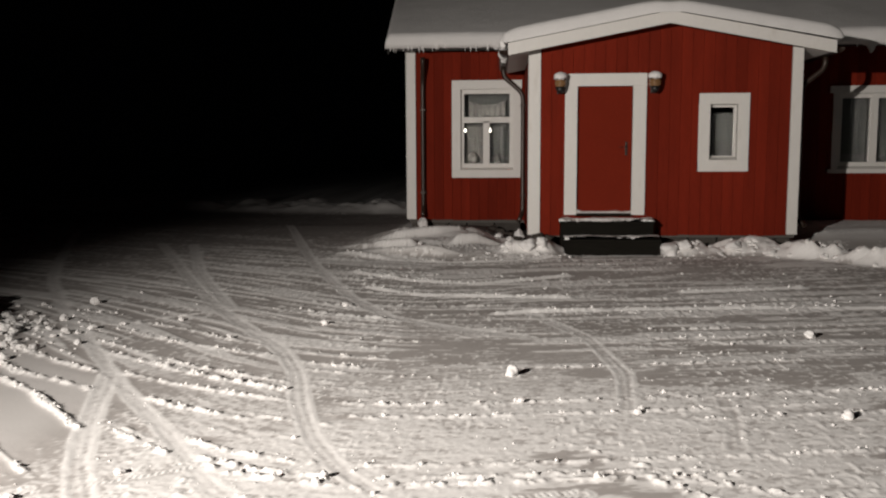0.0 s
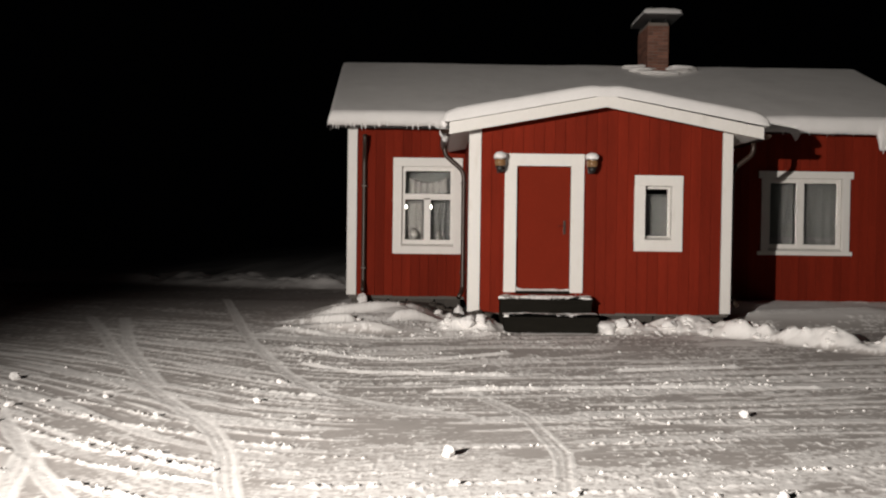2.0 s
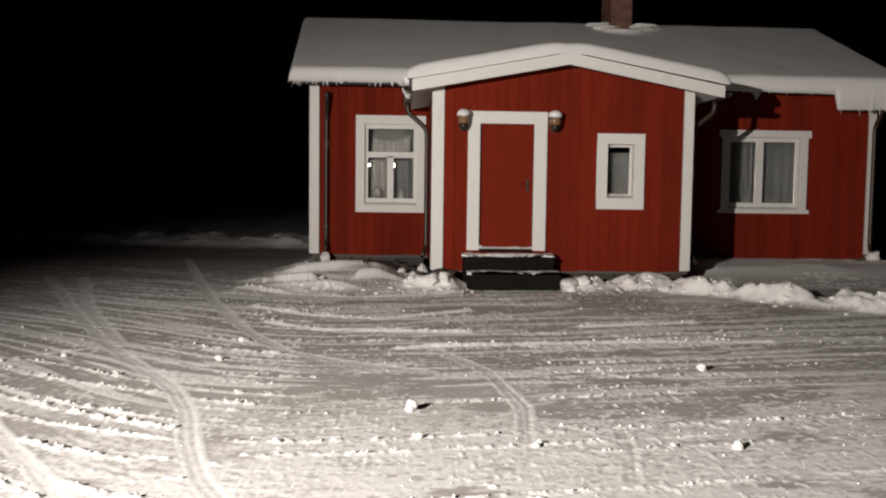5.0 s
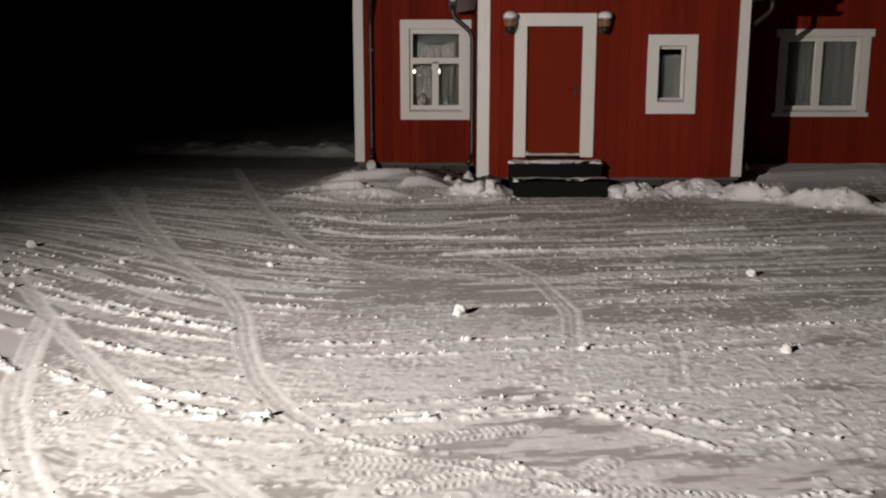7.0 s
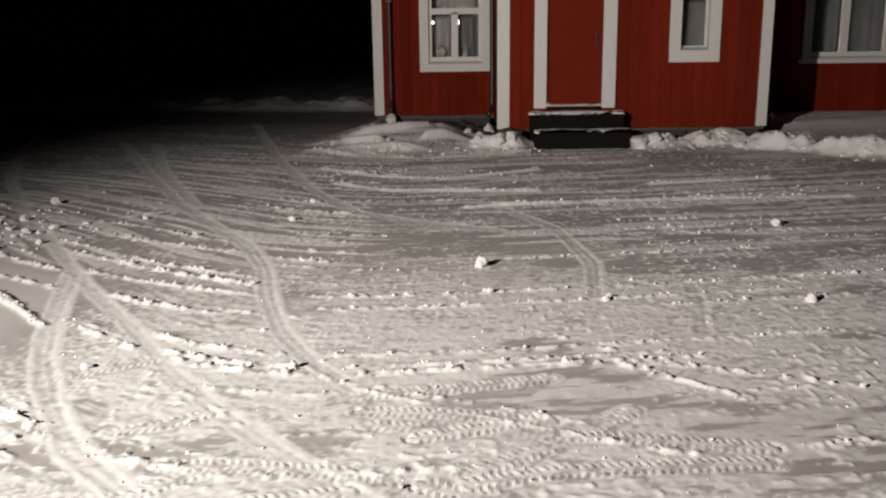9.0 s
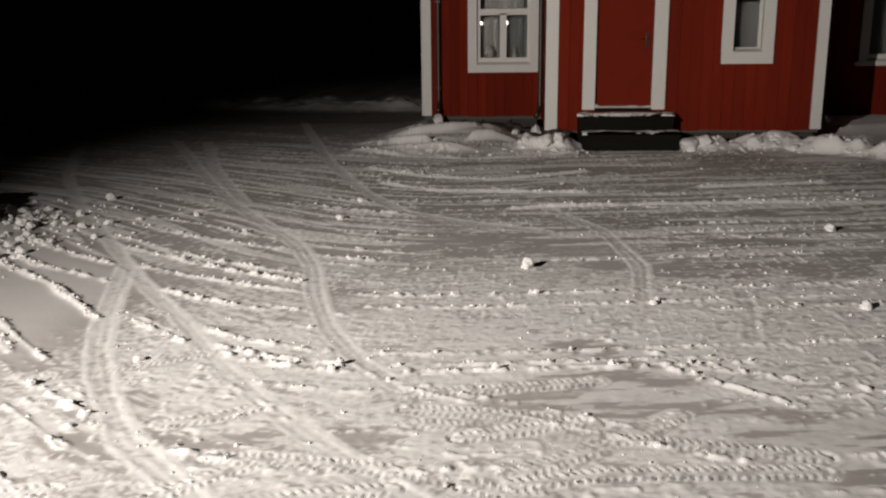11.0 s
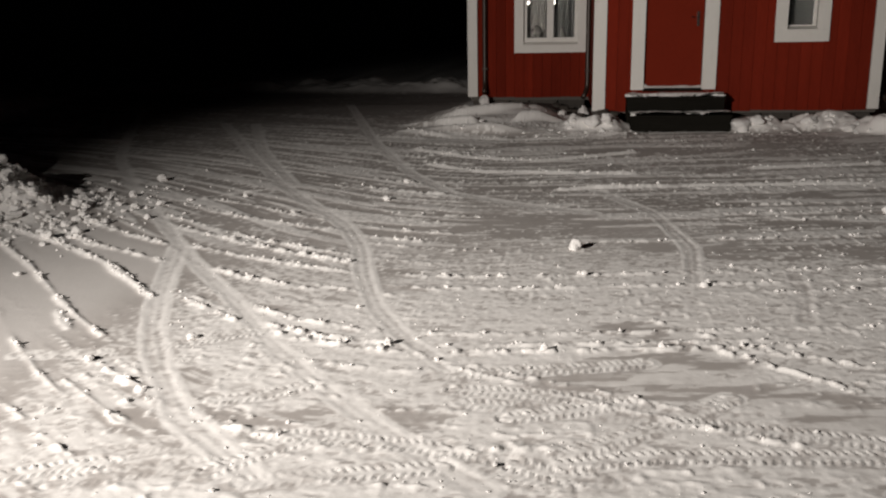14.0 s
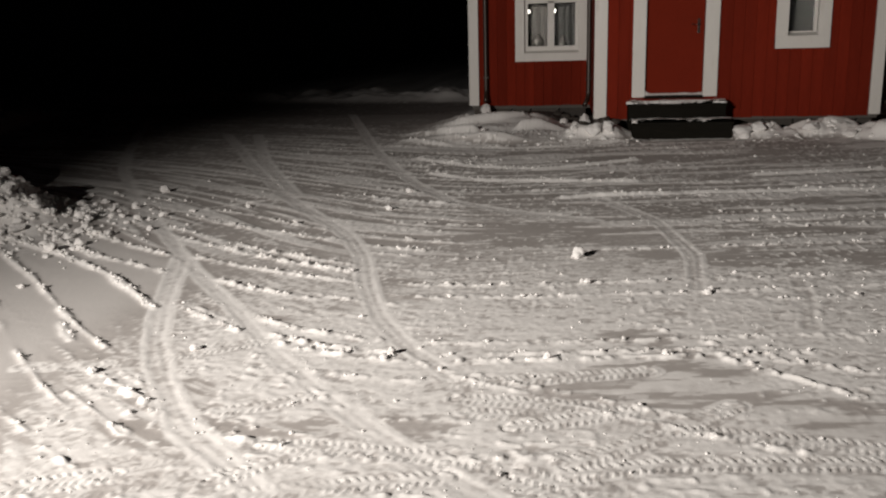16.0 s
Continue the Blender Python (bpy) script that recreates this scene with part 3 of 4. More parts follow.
clad(main_wall, PX1, HX1 - 0.14, 0.36, lambda a: 3.64, [grow(WIN_RIGHT, 0.03)], front(M), seed=5)
clad(end_l, M + 0.15, 24.6, 0.36, lambda a: 3.64, [], facing(HX0 + 0.02, 1), width=0.3, seed=6)
clad(end_r, M + 0.15, 24.6, 0.36, lambda a: 3.64, [], facing(HX1 - 0.02, -1), width=0.3, seed=7)

# white corner boards
for x0, x1, y, z0, z1, w in ((PX0 - 0.005, PX0 + 0.165, F, 0.345, 3.31, 1), (PX1 - 0.155, PX1 + 0.005, F, 0.355, 3.31, 1),
                             (HX0 - 0.005, HX0 + 0.16, M, 0.375, 3.70, 1), (HX1 - 0.13, HX1 + 0.005, M, 0.46, 3.70, 1)):
    hbox("corner_board", (x0, x1, y - 0.03, y + 0.028, z0, z1), WHITE, 0.006, "white painted corner board")
hbox("corner_board", (PX0 - 0.03, PX0 - 0.004, F - 0.03, F + 0.11, 0.345, 3.29), WHITE, 0.005, "white painted corner board")
hbox("corner_board", (HX0 - 0.03, HX0 - 0.004, M - 0.03, M + 0.12, 0.375, 3.69), WHITE, 0.005, "white painted corner board")

# stone footing
rs = np.random.RandomState(3)
for x0, x1, y in ((PX0 + 0.05, PX1 - 0.05, F + 0.08), (HX0 + 0.05, PX0, M + 0.06), (PX1, HX1 - 0.05, M + 0.04)):
    x = x0
    while x < x1 - 0.1:
        w = min(rs.uniform(0.25, 0.55), x1 - x)
        bm = bmesh.new()
        box(bm, x, x + w - 0.02, y, y + 0.2, -0.1, 0.31 + rs.uniform(-0.02, 0.02), 0.03)
        for v in bm.verts:
            v.co += noise.noise_vector(v.co * 4) * 0.018
        hpart("footing_stone", bm, STONE)
        x += w


# ---- windows and door ----
def window(name, hole, y, casing, head=0.0, bars=(), pane_in=0.10, sill=True, label="", s=0.075):
    """Casing boards round a real opening, a recessed sash with glazing bars, panes and a sloping sill."""
    x0, x1, z0, z1 = hole
    l, r, b, t = casing
    w = tagged(new(name), label)
    w.location = ((x0 + x1) / 2, y, z0)
    under(w)
    inv = Matrix.Translation(w.location).inverted()

    def put(n, dims, mat, c=0.005):
        ob = boxpart(n, dims, mat, w, c)
        ob.matrix_parent_inverse = inv
        return ob
    yf = y - 0.035
    put("casing", (x0 - l, x0 + 0.012, yf, y + 0.03, z0 - b + 0.001, z1 + t - 0.001), WHITE)
    put("casing", (x1 - 0.012, x1 + r, yf, y + 0.03, z0 - b + 0.001, z1 + t - 0.001), WHITE)
    put("casing", (x0 - l - head, x1 + r + head, yf - 0.006, y + 0.03, z1 - 0.012, z1 + t), WHITE)
    put("casing", (x0 - l - head, x1 + r + head, yf - 0.006, y + 0.03, z0 - b, z0 + 0.008), WHITE)
    ys = y + pane_in
    put("sash", (x0, x0 + s, ys - 0.03, ys + 0.03, z0, z1), WHITE)
    put("sash", (x1 - s, x1, ys - 0.03, ys + 0.03, z0, z1), WHITE)
    put("sash", (x0 + s - 0.002, x1 - s + 0.002, ys - 0.028, ys + 0.028, z1 - s * 1.3, z1), WHITE)
    put("sash", (x0 + s - 0.002, x1 - s + 0.002, ys - 0.028, ys + 0.028, z0, z0 + s * 1.9), WHITE)
    for d in bars:
        put("glazing_bar", (d[0], d[1], ys - 0.036, ys + 0.026, d[2], d[3]), WHITE)
    ob = put("pane", (x0 + 0.03, x1 - 0.03, ys + 0.004, ys + 0.010, z0 + 0.03, z1 - 0.03), GLASS, 0)
    ob.visible_shadow = False
    if sill:
        bm = bmesh.new()
        prism(bm, [(y - 0.055, z0 - 0.012), (y - 0.055, z0 + 0.012), (ys - 0.02, z0 + 0.065), (ys - 0.02, z0 - 0.012)], "x", x0 + 0.005, x1 - 0.005)
        o = part("sill", bm, WHITE, w)
        o.matrix_parent_inverse = inv
    return w


XC = -0.245
window("window", WIN_LEFT, M, (0.163, 0.16, 0.136, 0.16), 0.0,
       ((WIN_LEFT[0] + 0.07, WIN_LEFT[1] - 0.07, 2.262, 2.376), (XC - 0.065, XC + 0.065, 1.40, 2.30)), 0.07, label="white casement window with a cross bar")
window("window", WIN_PORCH, F, (0.165, 0.165, 0.17, 0.16), 0.0, (), 0.12, label="small white single-pane window", s=0.042)
window("window", WIN_RIGHT, M, (0.13, 0.13, 0.07, 0.13), 0.06, ((7.06, 7.20, 1.40, 2.74),), 0.09, label="white two-pane window partly in shade")

door = tagged(new("door"), "closed plain red door with white casing")
door.location = (DOOR[0], F, DOOR[2])
under(door)
dinv = Matrix.Translation(door.location).inverted()


def dput(n, bm, mat, label="", parent=None):
    o = part(n, bm, mat, door, label)
    o.matrix_parent_inverse = dinv
    return o


def dbox(n, dims, mat, c=0.006, label=""):
    bm = bmesh.new()
    box(bm, *dims, c=c)
    return dput(n, bm, mat, label)


dbox("leaf", (DOOR[0] + 0.005, DOOR[1] - 0.005, F + 0.05, F + 0.10, DOOR[2] + 0.025, DOOR[3] - 0.005), DOOR_RED, 0.004)
dbox("casing", (DOOR[0] - 0.193, DOOR[0] + 0.004, F - 0.035, F + 0.03, 0.668, DOOR[3] + 0.01), WHITE, 0.006, "white door casing")
dbox("casing", (DOOR[1] - 0.004, DOOR[1] + 0.206, F - 0.035, F + 0.03, 0.668, DOOR[3] + 0.01), WHITE, 0.006, "white door casing")
dbox("casing", (DOOR[0] - 0.195, DOOR[1] + 0.208, F - 0.04, F + 0.03, DOOR[3], DOOR[3] + 0.198), WHITE, 0.006, "white door casing")
dbox("threshold", (DOOR[0] - 0.01, DOOR[1] + 0.01, F - 0.03, F + 0.12, 0.645, 0.70), DARKWOOD, 0.006)
dbox("lock_plate", (2.02, 2.06, F + 0.044, F + 0.051, 1.62, 1.84), BROWN, 0.002, "small dark metal lock plate")
bm = bmesh.new()
tube(bm, [(2.04, F + 0.045, 1.76), (2.04, F + 0.0, 1.76), (2.03, F - 0.012, 1.76), (1.93, F - 0.012, 1.755)], 0.009, 10)
dput("handle", bm, BLACK, "small dark door handle")

# ---- roofs ----
S = (5.43 - 3.68) / (RIDGE_Y - EAVE_Y)      # main slope
BACK_Y = 24.8
TOP_Z = 3.66 + S * (RIDGE_Y - EAVE_Y)
bm = bmesh.new()
prism(bm, [(EAVE_Y, 3.66), (RIDGE_Y, TOP_Z), (BACK_Y, 3.66), (BACK_Y, 3.60), (RIDGE_Y, TOP_Z - 0.06), (EAVE_Y, 3.61)], "x", -2.10, 9.76)
hpart("main_roof", bm, ROOFING)
for x in (-2.125, 9.762):
    bm = bmesh.new()
    prism(bm, [(EAVE_Y + 0.02, 3.55), (EAVE_Y + 0.02, 3.68), (RIDGE_Y, TOP_Z + 0.02), (BACK_Y, 3.68), (BACK_Y, 3.55), (RIDGE_Y, TOP_Z - 0.11)], "x", x, x + 0.025)
    hpart("verge_board", bm, ROOFING)
# porch roof, two low slopes
E0, E1, EZ, AZ = 0.15, 5.08, 3.345, 3.80
bm = bmesh.new()
prism(bm, [(E0, EZ), (APEX_X, AZ), (E1, EZ - 0.02), (E1, EZ - 0.12), (APEX_X, AZ - 0.1), (E0, EZ - 0.1)], "y", F - 0.37, 16.9)
hpart("porch_roof", bm, ROOFING)
for a, b in (((E0 - 0.01, EZ + 0.012), (APEX_X, AZ + 0.012)), ((APEX_X, AZ + 0.012), (E1 + 0.01, EZ - 0.008))):
    bm = bmesh.new()
    prism(bm, [(a[0], a[1] - 0.185), a, b, (b[0], b[1] - 0.185)], "y", F - 0.405, F - 0.372)
    hpart("barge_board", bm, WHITE, "white painted barge board")
for x0, x1, za, zb in ((E0, PX0, EZ - 0.115, gable(PX0) - 0.03), (PX1, E1, gable(PX1) - 0.03, EZ - 0.135)):
    bm = bmesh.new()
    prism(bm, [(x0, za - 0.03), (x1, zb - 0.03), (x1, zb), (x0, za)], "y", F - 0.37, M)
    hpart("eave_soffit", bm, WHITE)


def gutter(x, y0, y1, z, r=0.08):
    bm = bmesh.new()
    rows = []
    for y in (y0, y1):
        rows.append([bm.verts.new((x + rr * math.cos(a), y, z + rr * math.sin(a))) for rr in (r, r - 0.006) for a in [math.pi + math.pi * k / 10 for k in range(11)]])
    a, b = rows
    for k in list(range(10)) + list(range(11, 21)):
        bm.faces.new((a[k], a[k + 1], b[k + 1], b[k]))
    bm.faces.new(a[:11])
    return hpart("gutter", bm, BROWN, "brown metal gutter", True)


gutter(E0 - 0.07, F - 0.36, 16.2, EZ - 0.09)
gutter(E1 + 0.07, F - 0.36, 16.2, EZ - 0.11)


def pipe(path, label="brown metal downpipe", r=0.042):
    bm = bmesh.new()
    tube(bm, path, r)
    return hpart("downpipe", bm, BROWN, label, True)


def bend(*pts):
    """A path with rounded corners."""
    pts = [Vector(p) for p in pts]
    out = [pts[0]]
    for a, b, c in zip(pts, pts[1:], pts[2:]):
        ra = min(0.12, (a - b).length * 0.45, (c - b).length * 0.45)
        p, q = b + (a - b).normalized() * ra, b + (c - b).normalized() * ra
        out += [(1 - k) ** 2 * p + 2 * k * (1 - k) * b + k * k * q for k in (0, 0.25, 0.5, 0.75, 1)]
    return out + [pts[-1]]


pipe(bend((-1.46, M - 0.28, 3.50), (-1.46, M - 0.26, 3.36), (-1.48, M - 0.09, 3.05), (-1.48, M - 0.09, 0.62), (-1.48, M - 0.24, 0.46)))
pipe(bend((E0 - 0.07, 15.3, EZ - 0.14), (E0 - 0.07, 15.3, 3.02), (0.43, 15.3, 2.72), (0.43, 15.3, 0.60), (0.36, 15.16, 0.46)))
pipe(bend((E1 + 0.07, 14.0, EZ - 0.16), (E1 + 0.07, 14.0, 2.98), (PX1 + 0.09, 14.05, 2.72), (PX1 + 0.09, 14.05, 0.60), (PX1 + 0.2, 13.98, 0.46)))
pipe(bend((HX1 - 0.02, M - 0.3, 3.45), (HX1 - 0.02, M - 0.28, 3.3), (HX1 - 0.06, M - 0.09, 3.0), (HX1 - 0.06, M - 0.09, 0.62), (HX1 - 0.1, M - 0.25, 0.48)))
for x, y, n in ((-1.48, M - 0.09, 3), (0.43, 15.3, 3)):
    for z in (0.9, 2.5):
        hbox("pipe_bracket", (x - 0.055, x + 0.055, y - 0.05, y + 0.08, z, z + 0.025), BROWN, 0.004)


# ---- snow lying on the roofs ----
def main_roof_snow():
    u = np.linspace(-2.16, 9.80, 620)
    drop = 0.04 * grid_noise(u, u * 0, 0.35, 7, 3) + 0.05 * step01(grid_noise(u, u * 0, 0.16, 8), 0.68, 0.95)
    drop = drop + 0.30 * step01(u, 8.35, 8.42) + 0.14 * np.exp(-((u - 6.8) / 0.06) ** 2) + 0.05 * step01(u, 5.3, 7.5)
    top = 0.26 + 0.03 * grid_noise(u, u * 0, 0.9, 9, 2)
    prof = []
    yo = EAVE_Y
    zb = 3.665 - drop
    wob = 0.03 * (grid_noise(u, u * 0 + 3, 0.25, 12, 2) - 0.5)
    prof.append((yo + 0.05 + 0 * u, 3.665 + 0 * u))
    prof.append((yo - 0.05 + wob, zb))
    prof.append((yo - 0.10 + wob, zb + 0.02))
    prof.append((yo - 0.13 + wob * 0.7, np.maximum(zb + 0.09, 3.70)))
    for k, (dy, f) in enumerate(((-0.13, 0.55), (-0.10, 0.78), (-0.04, 0.95), (0.05, 1.03))):
        prof.append((yo + dy + wob * 0.4, 3.68 + top * f + S * max(dy, -0.02) * 0.3))
    for y in np.linspace(yo + 0.18, RIDGE_Y - 0.12, 42):
        prof.append((y + 0 * u, 3.68 + top + S * (y - yo) + 0.018 * (grid_noise(u, u * 0 + y, 0.6, 14, 3) - 0.5)))
    zr = 3.68 + S * (RIDGE_Y - yo)
    for y, d in ((RIDGE_Y - 0.03, -0.02), (RIDGE_Y + 0.08, -0.03), (RIDGE_Y + 0.3, -0.13), (BACK_Y, -1.62), (BACK_Y + 0.05, -1.9)):
        prof.append((y + 0 * u, zr + top + d))
    Y = np.stack([p[0] for p in prof])
    Z = np.stack([p[1] for p in prof])
    X = np.broadcast_to(u, Y.shape).copy()
    # verges lean in a little towards the ridge
    k = np.clip((Y - yo) / (RIDGE_Y - yo), 0, 1)
    X += -0.26 * k * np.clip(1 - (u + 2.16) / 1.0, 0, 1)
    X += 0.20 * k * np.clip(1 - (9.80 - u) / 1.5, 0, 1)
    # rounded verge: the rim sinks to the deck
    rim = np.minimum(u + 2.16, 9.80 - u)
    sink = np.where(rim < 0.10, (1 - np.sqrt(np.clip(1 - (1 - rim / 0.10) ** 2, 0, 1))), 0)
    deck = 3.66 + S * (np.minimum(Y, RIDGE_Y) - yo) - np.maximum(Y - RIDGE_Y, 0) * S
    Z = np.where(Y > yo - 0.2, Z - np.maximum(Z - deck, 0) * sink, Z)
    under(new("main_roof_snow", sheet("main_roof_snow", X, Y, Z, SNOW)))


def porch_roof_snow():
    v = np.linspace(F - 0.43, 17.2, 110)
    rows = []
    xs_ = np.concatenate([[E0 - 0.02, E0 - 0.07, E0 - 0.10, E0 - 0.10, E0 - 0.06, E0 + 0.03], np.linspace(E0 + 0.12, E1 - 0.12, 90), [E1 - 0.03, E1 + 0.06, E1 + 0.10, E1 + 0.10, E1 + 0.07, E1 + 0.02]])
    n = len(xs_)
    fr = np.ones(n)
    fr[:6] = (0.0, -0.12, 0.15, 0.45, 0.75, 0.93)
    fr[-6:] = fr[:6][::-1]
    ridge = AZ + 0.02 - (AZ - EZ) * np.abs(np.clip(xs_, E0, E1) - APEX_X) / (APEX_X - E0) * (1 - 0.0)
    ridge -= 0.035 * np.exp(-((xs_ - APEX_X) / 0.12) ** 2)
    th = 0.225 * (1 - 0.12 * np.exp(-((xs_ - APEX_X) / 0.3) ** 2))
    Y, XX = np.meshgrid(v, xs_, indexing="ij")
    T = (th + 0 * Y) * (0.94 + 0.12 * grid_noise(XX, Y, 0.8, 17, 3))
    d = Y - (F - 0.43)
    edge = np.sqrt(np.clip(1 - (1 - np.clip(d / 0.16, 0, 1)) ** 2, 0, 1))
    Z = ridge + T * fr * (0.0 + edge)
    # front face tucked back under
    under(new("porch_roof_snow", sheet("porch_roof_snow", XX, Y, Z, SNOW)))


main_roof_snow()
porch_roof_snow()
# icicles and snow teeth along the main eave
rs = np.random.RandomState(21)
for x in np.concatenate([rs.uniform(-2.1, 0.1, 26), rs.uniform(5.2, 9.7, 22)]):
    l = rs.uniform(0.04, 0.13) + (0.10 if x > 8.4 else 0)
    bm = bmesh.new()
    bmesh.ops.create_cone(bm, cap_ends=True, segments=6, radius1=rs.uniform(0.012, 0.03), radius2=0.002, depth=l,
                          matrix=Matrix.Translation((x, EAVE_Y - 0.07 + rs.uniform(-0.02, 0.02), (3.40 if x > 8.4 else 3.66) - l / 2 + 0.02)) @ Matrix.Rotation(math.pi, 4, "X"))
    hpart("icicle", bm, SNOW, "", True)
# frozen snow hanging from the porch gutter
bm = bmesh.new()
for k in range(9):
    lump(bm, (E0 - 0.09 + 0.02 * math.sin(k), F - 0.30 + k * 0.05, EZ + 0.0 - k * 0.022), 0.06, k, 1.2, 2)
hpart("gutter_snow", bm, SNOW, "", True)

# ---- chimney ----
chimney = tagged(new("chimney"), "brick chimney with a snow-capped sheet hat")
chimney.location = (5.05, 20.4, 5.2)
under(chimney)
cinv = Matrix.Translation(chimney.location).inverted()
CX0, CX1, CY0, CY1, CZ0, CZ1 = 4.80, 5.29, 19.92, 20.90, 5.0, 6.57


def cput(n, bm, mat, label="", smooth=False):
    o = part(n, bm, mat, chimney, label, smooth)
    o.matrix_parent_inverse = cinv
    return o


bm = bmesh.new()
box(bm, CX0 + 0.012, CX1 - 0.012, CY0 + 0.012, CY1 - 0.012, CZ0, CZ1)
cput("mortar_core", bm, MORTAR)
rs = np.random.RandomState(9)


def brick_mesh(l, d):
    bm = bmesh.new()
    box(bm, -l / 2, l / 2, -d / 2, d / 2, -0.031, 0.031, 0.004)
    return mesh_of("brick", bm, BRICK)


stretcher, header = brick_mesh(0.235, 0.05), brick_mesh(0.112, 0.05)
for k in range(int((CZ1 - CZ0) / 0.075)):
    z = CZ0 + 0.04 + k * 0.075
    for face in range(4):
        L = (CX1 - CX0) if face in (0, 2) else (CY1 - CY0)
        a, first = 0.0, k % 2
        while a < L - 0.05:
            l = 0.1225 if (first and a == 0) else 0.245
            if a + l > L + 0.01:
                l = 0.1225
            m = a + l / 2
            pos = ((CX0 + m, CY0 + 0.02), (CX0 + 0.02, CY0 + m), (CX0 + m, CY1 - 0.02), (CX1 - 0.02, CY0 + m))[face]
            o = new("brick", header if l < 0.2 else stretcher)
            o.parent = chimney
            o.matrix_parent_inverse = cinv
            o.matrix_basis = pose(pos[0] + rs.uniform(-0.003, 0.003), pos[1] + rs.uniform(-0.003, 0.003), z, 0, 0, 90 * (face % 2))
            a += l
for x in (CX0 + 0.06, CX1 - 0.06):
    for y in (CY0 + 0.06, CY1 - 0.06):
        bm = bmesh.new()
        box(bm, x - 0.03, x + 0.03, y - 0.03, y + 0.03, CZ1 - 0.01, CZ1 + 0.10, 0.004)
        cput("hat_post", bm, BLACK)
bm = bmesh.new()
box(bm, 4.61, 5.50, 19.52, 20.92, CZ1 + 0.09, CZ1 + 0.12, 0.006)
cput("hat_plate", bm, SHEET)
u, v = np.meshgrid(np.linspace(-1, 1, 26), np.linspace(-1, 1, 26))
rim = np.sqrt(np.clip(1 - np.maximum(np.abs(u), np.abs(v)) ** 3, 0, 1))
o = new("hat_snow", sheet("hat_snow", 5.055 + 0.45 * u, 20.22 + 0.71 * v, CZ1 + 0.115 + rim * (0.19 + 0.05 * grid_noise(u, v, 0.5, 3, 2)), SNOW))
o.parent = chimney
o.matrix_parent_inverse = cinv
for k, (x, y, r) in enumerate(((4.95, 19.84, 0.2), (5.17, 19.82, 0.2), (4.72, 20.1, 0.2), (5.5, 20.15, 0.22), (4.64, 20.4, 0.2), (5.62, 20.3, 0.24))):
    bm = bmesh.new()
    lump(bm, (x, y, 3.93 + S * (y - EAVE_Y)), r * 1.7, k + 3, 0.15, 3, 0.3)
    cput("chimney_foot_snow", bm, SNOW, "", True)

# ---- doorstep ----
steps = thing("doorstep", "two dark wooden steps dusted with snow at the door", "steps", at=(1.72, 13.4, 0))
for n, (x0, x1, y0, y1, z0, z1) in enumerate(((0.985, 2.43, 13.42, 13.78, 0.0, 0.585), (1.02, 2.475, 13.10, 13.418, -0.02, 0.335))):
    bm = bmesh.new()
    box(bm, x0, x1, y0 + 0.03, y1, z0, z1 - 0.045, 0.004)
    o = part("riser", bm, DARKWOOD, steps)
    o.matrix_parent_inverse = Matrix.Translation(steps.location).inverted()
    bm = bmesh.new()
    box(bm, x0 - 0.015, x1 + 0.015, y0, y1 - 0.002, z1 - 0.044, z1, 0.008)
    o = part("tread", bm, DARKWOOD, steps)
    o.matrix_parent_inverse = Matrix.Translation(steps.location).inverted()
    gx, gy = np.meshgrid(np.linspace(x0, x1, 90), np.linspace(y0 + 0.01, y1 - 0.01, 24))
    t = grid_noise(gx, gy, 0.16, 40 + n, 3)
    e = np.abs((gx - (x0 + x1) / 2) / ((x1 - x0) / 2))
    cover = step01(t + (0.25 * e ** 3 if n == 0 else 0.1) - 0.10 + 0.25 * step01(gy, y0 + 0.1, y1), 0.24, 0.5)
    o = new("step_snow", sheet("step_snow", gx, gy, z1 - 0.006 + 0.05 * cover * (0.5 + 0.9 * t), SNOW))
    o.parent = steps
    o.matrix_parent_inverse = Matrix.Translation(steps.location).inverted()


for n, (x, y, r) in enumerate(((1.02, 13.56, 0.07), (1.10, 13.62, 0.06), (1.26, 13.7, 0.055), (2.33, 13.6, 0.07), (2.22, 13.7, 0.06), (2.40, 13.52, 0.05), (1.06, 13.14, 0.05), (1.5, 13.72, 0.035), (1.8, 13.72, 0.04), (2.05, 13.7, 0.045))):
    bm = bmesh.new()
    lump(bm, (x, y, (0.59 if y > 13.42 else 0.34)), r, n + 60, 0.6, 2, 0.5)
    o = part("step_clod", bm, SNOW, steps, "", True)
    o.matrix_parent_inverse = Matrix.Translation(steps.location).inverted()


gx, gy = np.meshgrid(np.linspace(DOOR[0] - 0.02, DOOR[1] + 0.02, 60), np.linspace(F - 0.05, F + 0.05, 10))
rise = step01(gy, F - 0.05, F + 0.03)
o = new("threshold_snow", sheet("threshold_snow", gx, gy, 0.696 + rise * (0.012 + 0.035 * grid_noise(gx, gy * 0, 0.12, 44, 2) + 0.05 * np.exp(-((gx - DOOR[0]) / 0.07) ** 2)), SNOW))
o.parent = door
o.matrix_parent_inverse = dinv


